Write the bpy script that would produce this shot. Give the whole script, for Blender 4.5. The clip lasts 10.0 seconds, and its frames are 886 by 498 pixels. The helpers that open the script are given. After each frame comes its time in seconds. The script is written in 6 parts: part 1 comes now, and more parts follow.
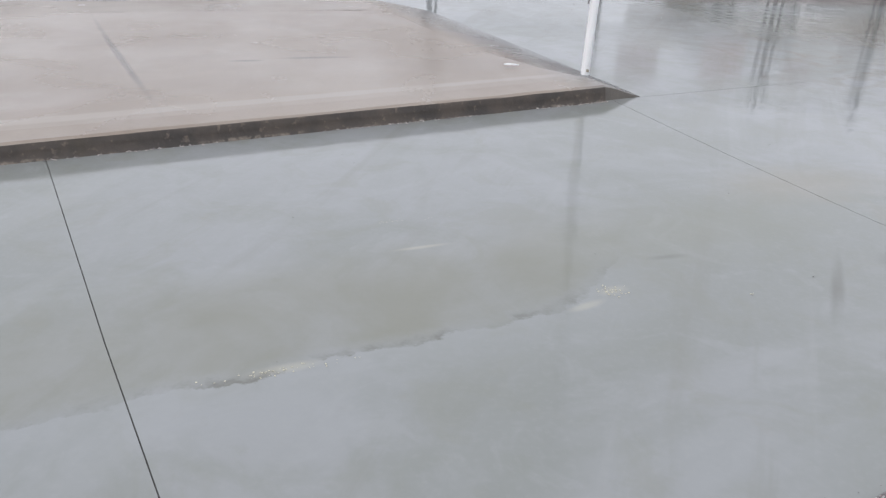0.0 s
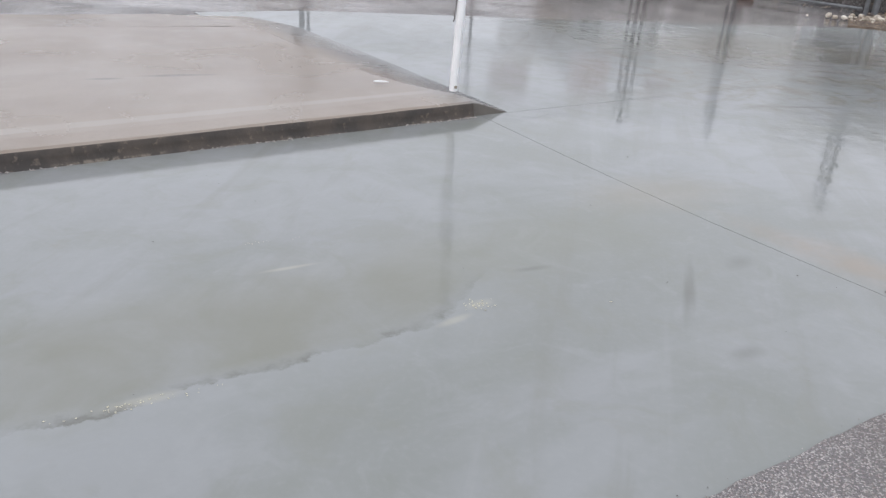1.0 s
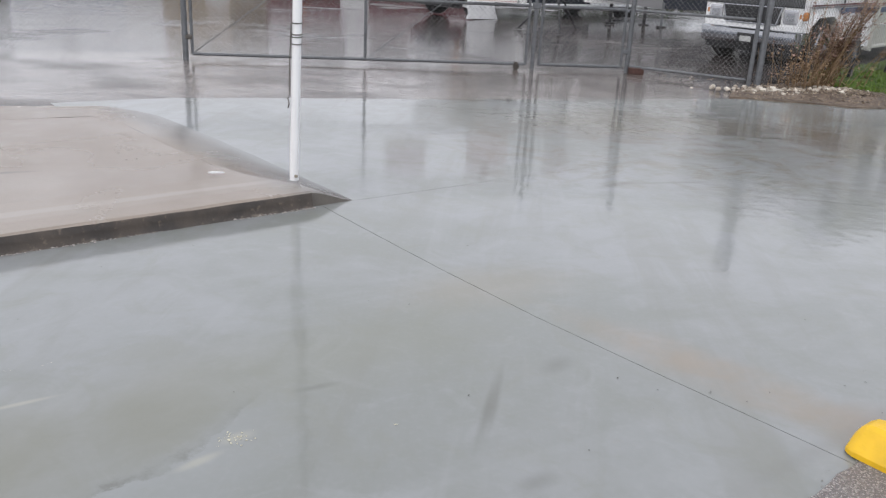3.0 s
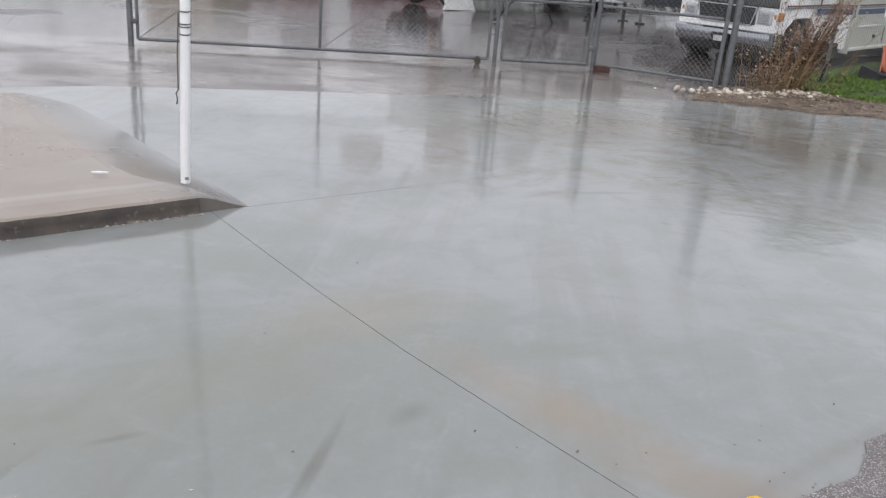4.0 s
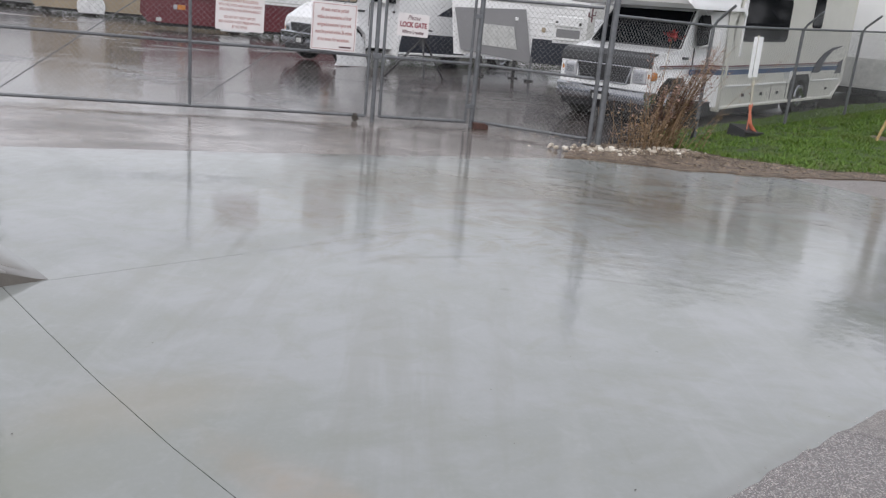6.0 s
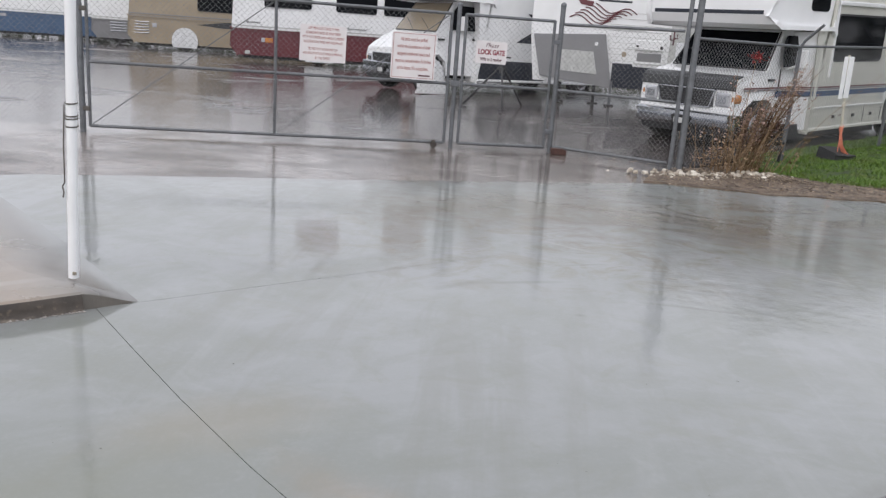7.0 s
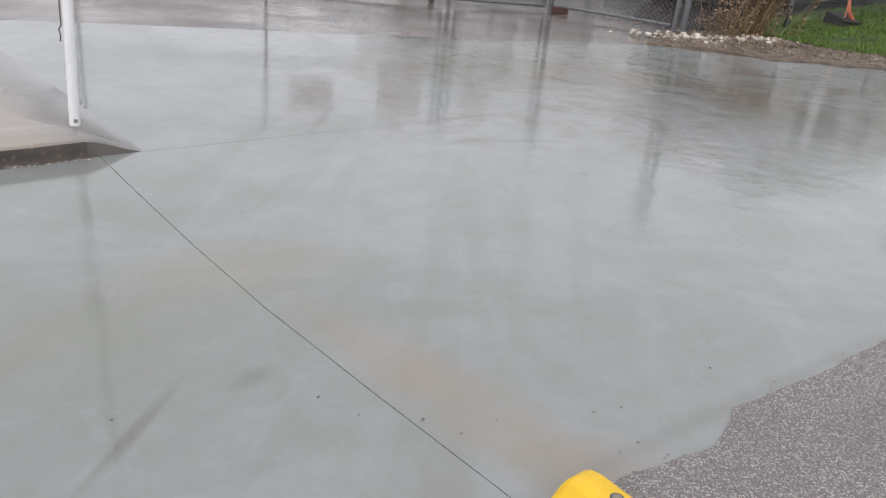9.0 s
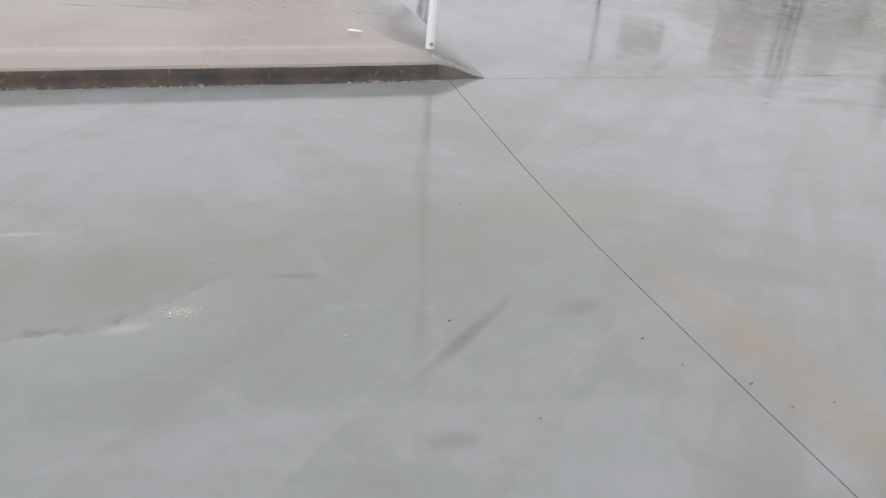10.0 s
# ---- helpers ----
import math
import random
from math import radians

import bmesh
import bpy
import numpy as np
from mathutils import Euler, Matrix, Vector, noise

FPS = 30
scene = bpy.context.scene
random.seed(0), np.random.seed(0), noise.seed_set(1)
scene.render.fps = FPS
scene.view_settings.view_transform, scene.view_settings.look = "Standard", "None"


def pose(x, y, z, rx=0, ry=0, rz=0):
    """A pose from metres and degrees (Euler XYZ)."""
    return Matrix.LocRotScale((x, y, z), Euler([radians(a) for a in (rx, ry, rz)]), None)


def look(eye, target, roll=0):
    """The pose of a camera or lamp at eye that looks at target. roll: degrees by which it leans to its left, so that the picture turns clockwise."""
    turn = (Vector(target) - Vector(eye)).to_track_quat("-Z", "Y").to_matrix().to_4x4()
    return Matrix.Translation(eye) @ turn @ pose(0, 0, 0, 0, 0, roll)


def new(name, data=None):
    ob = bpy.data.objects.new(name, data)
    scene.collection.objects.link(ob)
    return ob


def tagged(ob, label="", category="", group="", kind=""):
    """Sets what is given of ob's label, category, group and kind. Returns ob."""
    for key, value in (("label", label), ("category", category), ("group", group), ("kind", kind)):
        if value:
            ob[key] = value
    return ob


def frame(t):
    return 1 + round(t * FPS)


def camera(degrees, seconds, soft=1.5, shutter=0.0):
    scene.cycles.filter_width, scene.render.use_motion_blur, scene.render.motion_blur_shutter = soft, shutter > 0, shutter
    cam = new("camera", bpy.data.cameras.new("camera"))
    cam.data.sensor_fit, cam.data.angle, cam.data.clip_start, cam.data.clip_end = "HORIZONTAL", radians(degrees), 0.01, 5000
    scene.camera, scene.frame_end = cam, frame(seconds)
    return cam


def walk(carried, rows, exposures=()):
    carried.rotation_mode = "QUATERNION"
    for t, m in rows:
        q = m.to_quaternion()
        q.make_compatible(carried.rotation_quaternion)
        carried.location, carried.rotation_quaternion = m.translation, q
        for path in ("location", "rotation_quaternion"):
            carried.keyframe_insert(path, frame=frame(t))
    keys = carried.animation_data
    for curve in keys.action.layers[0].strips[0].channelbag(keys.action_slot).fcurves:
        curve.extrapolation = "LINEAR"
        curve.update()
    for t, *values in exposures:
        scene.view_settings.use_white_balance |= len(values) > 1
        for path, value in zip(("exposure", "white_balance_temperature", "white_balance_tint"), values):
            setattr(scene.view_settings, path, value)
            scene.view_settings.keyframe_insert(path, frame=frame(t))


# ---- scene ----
cam = camera(57.2, 10.0, 1.3)
PATH = [
    (0, (-3.988, -12.064, 1.392), (-4.071, -10.273, 0.507), 2.2),
    (0.5, (-3.953, -12.065, 1.403), (-3.89, -10.264, 0.535), 3.3),
    (1, (-3.92, -12.059, 1.407), (-3.725, -10.254, 0.567), 4.0),
    (1.5, (-3.876, -12.033, 1.415), (-3.612, -10.222, 0.608), 3.2),
    (2, (-3.726, -12.019, 1.418), (-3.459, -10.177, 0.685), 3.8),
    (2.5, (-3.538, -11.911, 1.429), (-3.248, -10.068, 0.709), 2.3),
    (2.7, (-3.442, -11.843, 1.417), (-3.115, -9.981, 0.763), 2.5),
    (3.8, (-2.83, -11.485, 1.442), (-2.505, -9.647, 0.725), 4.1),
    (4, (-2.726, -11.414, 1.446), (-2.369, -9.569, 0.76), 4.6),
    (4.5, (-2.521, -11.305, 1.454), (-2.027, -9.493, 0.768), 6.5),
    (5, (-2.36, -11.253, 1.475), (-1.905, -9.441, 0.76), 7.3),
    (5.2, (-2.305, -11.262, 1.478), (-1.764, -9.456, 0.811), 8.2),
    (5.5, (-2.222, -11.275, 1.482), (-1.53, -9.507, 0.851), 8.2),
    (5.8, (-2.213, -11.262, 1.494), (-1.583, -9.461, 0.893), 6.1),
    (6, (-2.21, -11.263, 1.503), (-1.65, -9.423, 0.955), 5.5),
    (6.2, (-2.181, -11.262, 1.505), (-1.737, -9.383, 0.984), 4.9),
    (7.3, (-2.194, -11.299, 1.511), (-1.827, -9.398, 1.008), 4.1),
    (7.5, (-2.2, -11.296, 1.507), (-1.753, -9.42, 0.979), 4.4),
    (8, (-2.202, -11.306, 1.49), (-1.601, -9.496, 0.888), 5.5),
    (8.2, (-2.218, -11.302, 1.482), (-1.55, -9.536, 0.824), 6.1),
    (8.5, (-2.243, -11.297, 1.472), (-1.643, -9.532, 0.747), 6.0),
    (8.7, (-2.257, -11.301, 1.465), (-1.741, -9.522, 0.712), 5.9),
    (9, (-2.277, -11.308, 1.454), (-1.875, -9.524, 0.643), 5.8),
    (9.4, (-2.334, -11.308, 1.414), (-2.162, -9.515, 0.545), 5.6),
    (9.5, (-2.341, -11.289, 1.413), (-2.246, -9.506, 0.513), 5.3),
    (10, (-2.437, -11.321, 1.395), (-2.715, -9.6, 0.415), 4.9),
]
walk(cam, [(t, look(eye, target, roll)) for t, eye, target, roll in PATH],
     [(0, 0.0, 6380, 10), (2.5, 0.0, 6420, 10), (4, 0.0, 6500, 10), (7.5, 0.0, 6500, 10), (9, 0.0, 6590, 10), (10, 0.0, 6630, 10)])

# ---- world, sun, exposure ----
scene.view_settings.exposure = 0.0
world = bpy.data.worlds.new("overcast_sky")
scene.world = world
world.use_nodes = True
wn, wl = world.node_tree.nodes, world.node_tree.links
sky = wn.new("ShaderNodeTexSky")
sky.sky_type, sky.sun_disc = "NISHITA", False
sky.sun_elevation, sky.sun_rotation = radians(40), radians(221)
sky.dust_density, sky.air_density = 4.0, 1.0
cloud = wn.new("ShaderNodeMixRGB")
cloud.inputs[0].default_value = 0.86
cloud.inputs[2].default_value = (11.9, 12.0, 12.8, 1)
wl.new(sky.outputs[0], cloud.inputs[1])
wl.new(cloud.outputs[0], wn["Background"].inputs[0])
wn["Background"].inputs[1].default_value = 0.1

sun = new("sun", bpy.data.lights.new("sun", "SUN"))
sun.data.energy, sun.data.angle, sun.data.color = 0.6, radians(60), (1.0, 0.96, 0.92)
sun.matrix_world = look((-7, -8, 8), (0, 0, 0))

# ---- plan ----
ANG = radians(28.4)
UX, UY = math.cos(ANG), math.sin(ANG)


def uv(u, v, z=0.0, o=(-3.2, -7.1)):
    """A place from metres along and across the raised slab's front edge."""
    return Vector((o[0] + u * UX - v * UY, o[1] + u * UY + v * UX, z))


FENCE = (2.86, -1.28)


def smooth(a, b, x):
    s = min(1.0, max(0.0, (x - a) / (b - a)))
    return s * s * (3 - 2 * s)


def rise(x, y):
    """The ground's height: level but for a gentle rise along the side fence."""
    dx, dy = x - FENCE[0], y - FENCE[1]
    u, v = dx * UX + dy * UY, -dx * UY + dy * UX
    return 0.042 * min(max(0.0, u - 2.2), 13.0) * smooth(-3.2, 0.2, v) * smooth(16, 6, v)


# ---- materials ----
def mat(name, color=(0.5, 0.5, 0.5), rough=0.5, metal=0.0, noise_amt=0.15, scale=8.0, bump=0.0, bump_scale=60.0, coat=0.0, spec=0.5):
    m = bpy.data.materials.new(name)
    m.use_nodes = True
    n, l = m.node_tree.nodes, m.node_tree.links
    b = n["Principled BSDF"]
    b.inputs["Roughness"].default_value, b.inputs["Metallic"].default_value = rough, metal
    b.inputs["Specular IOR Level"].default_value = spec
    b.inputs["Coat Weight"].default_value, b.inputs["Coat Roughness"].default_value = coat, 0.08
    geo = n.new("ShaderNodeTexCoord")
    tex = n.new("ShaderNodeTexNoise")
    tex.inputs["Scale"].default_value, tex.inputs["Detail"].default_value = scale, 6
    l.new(geo.outputs["Object"], tex.inputs["Vector"])
    ramp = n.new("ShaderNodeValToRGB")
    ramp.color_ramp.elements[0].position, ramp.color_ramp.elements[1].position = 0.3, 0.7
    ramp.color_ramp.elements[0].color = (*[c * (1 - noise_amt) for c in color], 1)
    ramp.color_ramp.elements[1].color = (*[min(1, c * (1 + noise_amt)) for c in color], 1)
    l.new(tex.outputs["Fac"], ramp.inputs[0])
    l.new(ramp.outputs[0], b.inputs["Base Color"])
    if bump:
        t2 = n.new("ShaderNodeTexNoise")
        t2.inputs["Scale"].default_value, t2.inputs["Detail"].default_value = bump_scale, 4
        l.new(geo.outputs["Object"], t2.inputs["Vector"])
        bp = n.new("ShaderNodeBump")
        bp.inputs["Strength"].default_value, bp.inputs["Distance"].default_value = bump, 0.01
        l.new(t2.outputs["Fac"], bp.inputs["Height"])
        l.new(bp.outputs[0], b.inputs["Normal"])
    return m


class Net:
    """Small helper for the ground's node trees."""

    def __init__(self, name):
        self.m = bpy.data.materials.new(name)
        self.m.use_nodes = True
        self.n, self.l = self.m.node_tree.nodes, self.m.node_tree.links
        self.b = self.n["Principled BSDF"]
        self.pos = self.n.new("ShaderNodeNewGeometry").outputs["Position"]

    def noise(self, scale, detail=5.0, rough=0.55, stretch=None, turn=0.0, distort=0.0):
        t = self.n.new("ShaderNodeTexNoise")
        t.inputs["Scale"].default_value, t.inputs["Detail"].default_value = scale, detail
        t.inputs["Roughness"].default_value, t.inputs["Distortion"].default_value = rough, distort
        src = self.pos
        if stretch:
            mp = self.n.new("ShaderNodeMapping")
            mp.vector_type = "TEXTURE"
            mp.inputs["Rotation"].default_value = (0, 0, turn)
            mp.inputs["Scale"].default_value = stretch
            self.l.new(src, mp.inputs["Vector"])
            src = mp.outputs[0]
        self.l.new(src, t.inputs["Vector"])
        return t.outputs["Fac"]

    def ramp(self, x, a, b, lo=0.0, hi=1.0):
        r = self.n.new("ShaderNodeMapRange")
        r.interpolation_type = "SMOOTHSTEP"
        for i, v in enumerate((a, b, lo, hi)):
            r.inputs[i + 1].default_value = v
        self.l.new(x, r.inputs[0])
        return r.outputs[0]

    def math(self, op, a, b):
        r = self.n.new("ShaderNodeMath")
        r.operation = op
        for i, v in enumerate((a, b)):
            if isinstance(v, (int, float)):
                r.inputs[i].default_value = v
            else:
                self.l.new(v, r.inputs[i])
        return r.outputs[0]

    def mix(self, fac, a, b):
        r = self.n.new("ShaderNodeMixRGB")
        for i, v in enumerate((fac, a, b)):
            if isinstance(v, (int, float)):
                r.inputs[i].default_value = v
            elif isinstance(v, tuple):
                r.inputs[i].default_value = (*v, 1)
            else:
                self.l.new(v, r.inputs[i])
        return r.outputs[0]

    def blob(self, x, y, rx, ry, turn, soft=0.6):
        """A stain with ragged edges round (x, y)."""
        mp = self.n.new("ShaderNodeMapping")
        mp.vector_type = "TEXTURE"
        mp.inputs["Location"].default_value = (x, y, 0)
        mp.inputs["Rotation"].default_value = (0, 0, turn)
        mp.inputs["Scale"].default_value = (rx, ry, 50)
        self.l.new(self.pos, mp.inputs["Vector"])
        g = self.n.new("ShaderNodeTexGradient")
        g.gradient_type = "SPHERICAL"
        self.l.new(mp.outputs[0], g.inputs[0])
        rag = self.math("MULTIPLY", self.noise(7.0, 4), 0.5)
        s = self.math("SUBTRACT", self.math("ADD", g.outputs["Fac"], rag), 0.25)
        return self.ramp(s, 0.05, soft)

    def bump(self, height, strength, distance=0.01, normal=None):
        bp = self.n.new("ShaderNodeBump")
        bp.inputs["Strength"].default_value, bp.inputs["Distance"].default_value = strength, distance
        self.l.new(height, bp.inputs["Height"])
        if normal:
            self.l.new(normal, bp.inputs["Normal"])
        return bp.outputs[0]

    def done(self, color, rough, normal=None):
        for v, key in ((color, "Base Color"), (rough, "Roughness"), (normal, "Normal")):
            if v is not None:
                self.l.new(v, self.b.inputs[key])
        return self.m


def wet_concrete():
    w = Net("wet_concrete")
    big, mid, fine = w.noise(0.5, 5, 0.6, distort=1.2), w.noise(1.9, 6, distort=1.5), w.noise(40, 5)
    arcs = w.noise(1.3, 4, 0.6, stretch=(3.0, 0.8, 1), turn=radians(28), distort=1.0)
    col = w.mix(w.ramp(big, 0.38, 0.62), (0.241, 0.254, 0.242), (0.284, 0.295, 0.296))
    col = w.mix(w.ramp(arcs, 0.48, 0.72, 0, 0.35), col, (0.315, 0.33, 0.334))
    col = w.mix(w.ramp(mid, 0.42, 0.72, 0, 0.4), col, (0.212, 0.225, 0.197))
    col = w.mix(w.ramp(fine, 0.45, 0.8, 0, 0.12), col, (0.36, 0.37, 0.36))
    # cloudy silt blotches and long sweeps left by tyres and the broom
    cloud = w.noise(3.4, 6, 0.62, distort=0.9)
    col = w.mix(w.ramp(cloud, 0.5, 0.7, 0, 0.32), col, (0.222, 0.228, 0.19))
    col = w.mix(w.ramp(cloud, 0.46, 0.3, 0, 0.3), col, (0.318, 0.33, 0.334))
    sweep = w.noise(1.5, 5, 0.6, stretch=(4.5, 0.5, 1), turn=radians(74), distort=0.5)
    col = w.mix(w.ramp(sweep, 0.52, 0.68, 0, 0.34), col, (0.205, 0.208, 0.182))
    col = w.mix(w.ramp(sweep, 0.44, 0.3, 0, 0.25), col, (0.325, 0.335, 0.335))
    grit = w.noise(160, 3)
    col = w.mix(w.ramp(grit, 0.68, 0.76, 0, 0.2), col, (0.14, 0.14, 0.13))
    # iron-red silt along the joint
    rusty = w.math("MULTIPLY", w.blob(-1.76, -9.18, 1.0, 0.23, radians(-54), 0.9), w.ramp(w.noise(5, 5), 0.25, 0.65, 0.35, 1.0))
    col = w.mix(w.math("MULTIPLY", rusty, 0.5), col, (0.31, 0.236, 0.158))
    col = w.mix(w.math("MULTIPLY", w.blob(-2.45, -8.3, 0.7, 0.35, radians(20), 0.9), 0.3), col, (0.3, 0.255, 0.18))
    col = w.mix(w.math("MULTIPLY", w.blob(-1.4, -9.6, 0.3, 0.22, radians(10), 0.9), 0.5), col, (0.27, 0.22, 0.17))
    # the puddle before the slab: olive silt under water, a sharp wet margin on its low side
    mp = w.n.new("ShaderNodeMapping")
    mp.vector_type = "TEXTURE"
    mp.inputs["Location"].default_value = (-4.4, -10.03, 0)
    mp.inputs["Rotation"].default_value = (0, 0, ANG)
    w.l.new(w.pos, mp.inputs["Vector"])
    ax = w.n.new("ShaderNodeSeparateXYZ")
    w.l.new(mp.outputs[0], ax.inputs[0])
    along, across = ax.outputs[0], ax.outputs[1]
    wob = w.math("ADD", w.math("MULTIPLY", w.math("SUBTRACT", w.noise(2.4, 2), 0.5), 0.14), w.math("MULTIPLY", w.math("SUBTRACT", w.noise(11, 6, 0.75), 0.5), 0.11))
    edge = w.math("SUBTRACT", w.math("ADD", across, wob), w.ramp(along, 0.75, 1.45, 0.0, 0.3))
    inside = w.math("MULTIPLY", w.math("MULTIPLY", w.ramp(edge, -0.016, 0.09), w.ramp(edge, 0.8, 0.3)), w.ramp(along, 1.45, 0.7))
    silt = w.math("MULTIPLY", inside, w.ramp(w.noise(1.6, 5, distort=0.6), 0.3, 0.62, 0.3, 0.75))
    col = w.mix(silt, col, (0.205, 0.206, 0.16))
    crust = w.math("MULTIPLY", w.math("MULTIPLY", w.ramp(edge, -0.01, 0.004), w.ramp(edge, 0.05, 0.004)), w.ramp(along, 1.3, 0.9))
    patches = w.ramp(w.noise(3.2, 5, 0.7), 0.42, 0.64, 0.05, 0.75)
    col = w.mix(w.math("MULTIPLY", crust, patches), col, (0.12, 0.118, 0.098))
    drier = w.math("MULTIPLY", w.math("MULTIPLY", w.ramp(edge, 0.0, -0.012), w.ramp(edge, -0.4, -0.02)), w.ramp(along, 1.4, 0.8))
    col = w.mix(w.math("MULTIPLY", drier, 0.3), col, (0.315, 0.33, 0.335))
    col = w.mix(w.math("MULTIPLY", w.blob(-3.1, -8.9, 1.2, 0.45, radians(24), 0.9), 0.35), col, (0.22, 0.225, 0.17))
    for x, y, rx, ry, a in ((-4.53, -10.1, 0.16, 0.035, 26), (-3.5, -9.5, 0.09, 0.045, 30), (-3.6, -9.62, 0.12, 0.03, 36), (-4.2, -9.24, 0.16, 0.02, 24)):
        col = w.mix(w.math("MULTIPLY", w.blob(x, y, rx, ry, radians(a), 0.9), 0.5), col, (0.42, 0.41, 0.34))
    # grime along the road's edge and mud washed over the far edge
    col = w.mix(w.math("MULTIPLY", w.blob(-0.6, -9.22, 2.4, 0.06, radians(25.5), 1.0), 0.3), col, (0.16, 0.155, 0.145))
    col = w.mix(w.math("MULTIPLY", w.math("MULTIPLY", w.blob(-1.0, -2.72, 4.6, 0.3, radians(7.4), 0.8), w.ramp(w.noise(4, 5, 0.65), 0.35, 0.65)), 0.55), col, (0.175, 0.15, 0.13))
    # pale scrapes
    for x, y, rx, ry, a in ((1.36, -4.46, 0.3, 0.022, 33), (1.65, -6.26, 0.24, 0.02, -38), (1.4, -6.05, 0.2, 0.015, -30), (-0.1, -5.4, 0.45, 0.02, -50)):
        col = w.mix(w.math("MULTIPLY", w.blob(x, y, rx, ry, radians(a), 0.9), 0.5), col, (0.4, 0.395, 0.38))
    # tyre scuffs
    for x, y, rx, ry, a in ((-2.66, -9.36, 0.36, 0.026, 72), (-2.625, -9.3, 0.34, 0.022, 72), (-2.7, -9.44, 0.3, 0.024, 70), (-2.35, -9.1, 0.13, 0.07, 40), (-2.62, -9.81, 0.12, 0.06, 30), (-3.25, -9.2, 0.12, 0.03, 20),
                            (-0.12, -5.95, 0.32, 0.03, 10), (0.36, -5.68, 0.3, 0.03, -72), (-0.52, -7.03, 0.05, 0.04, 0),
                            (-1.1, -6.45, 0.36, 0.07, 30), (-0.75, -6.4, 0.6, 0.05, 5), (0.3, -6.9, 0.5, 0.04, -20), (-2.0, -6.1, 0.6, 0.06, 75)):
        col = w.mix(w.math("MULTIPLY", w.blob(x, y, rx, ry, radians(a), 1.0), 0.38), col, (0.12, 0.12, 0.1))
    # brown mud washed in from the gate side, drawn out in tyre-wide streaks
    streak = w.ramp(w.noise(1.5, 6, 0.6, stretch=(1.5, 0.9, 1), turn=radians(-22), distort=1.4), 0.38, 0.66)
    mud = w.math("MULTIPLY", w.blob(1.6, -4.3, 4.2, 2.0, radians(-8), 0.8), streak)
    col = w.mix(w.math("MULTIPLY", mud, 0.62), col, (0.15, 0.122, 0.098))
    # olive and brown silt dried in patches across the middle of the drive
    patchy = w.ramp(w.noise(2.3, 7, 0.65, distort=1.6), 0.46, 0.66)
    col = w.mix(w.math("MULTIPLY", w.math("MULTIPLY", w.blob(0.2, -5.0, 3.6, 2.3, radians(12), 0.7), patchy), 0.62), col, (0.2, 0.182, 0.136))
    col = w.mix(w.math("MULTIPLY", w.math("MULTIPLY", w.blob(-0.2, -4.1, 2.0, 1.0, radians(10), 0.8), w.ramp(cloud, 0.32, 0.62, 0.35, 1.0)), 0.6), col, (0.19, 0.176, 0.135))
    # the water film: still in the hollows, broken by the broom finish where it is thin
    film = w.ramp(w.noise(0.8, 5, distort=0.8), 0.36, 0.6)
    rough = w.ramp(w.math("ADD", film, w.math("MULTIPLY", fine, 0.15)), 0.0, 1.1, 0.05, 0.115)
    rip = w.noise(7, 3)
    nrm = w.bump(rip, 0.15, 0.012)
    wave = w.noise(3.2, 2, stretch=(2.2, 0.6, 1), turn=radians(-20))
    nrm = w.bump(w.math("MULTIPLY", wave, w.ramp(mud, 0, 1, 0.25, 0.65)), 0.17, 0.02, nrm)
    nrm = w.bump(w.math("MULTIPLY", fine, film), 0.02, 0.006, nrm)
    # wind ripples on the standing water before the verge
    gust = w.noise(15, 3, 0.6, stretch=(2.4, 0.55, 1), turn=radians(-24), distort=0.5)
    nrm = w.bump(w.math("MULTIPLY", gust, w.math("ADD", w.blob(1.3, -5.5, 4.0, 2.2, radians(14), 0.8), 0.1)), 0.19, 0.006, nrm)
    w.b.inputs["IOR"].default_value = 1.5
    return w.done(col, rough, nrm)


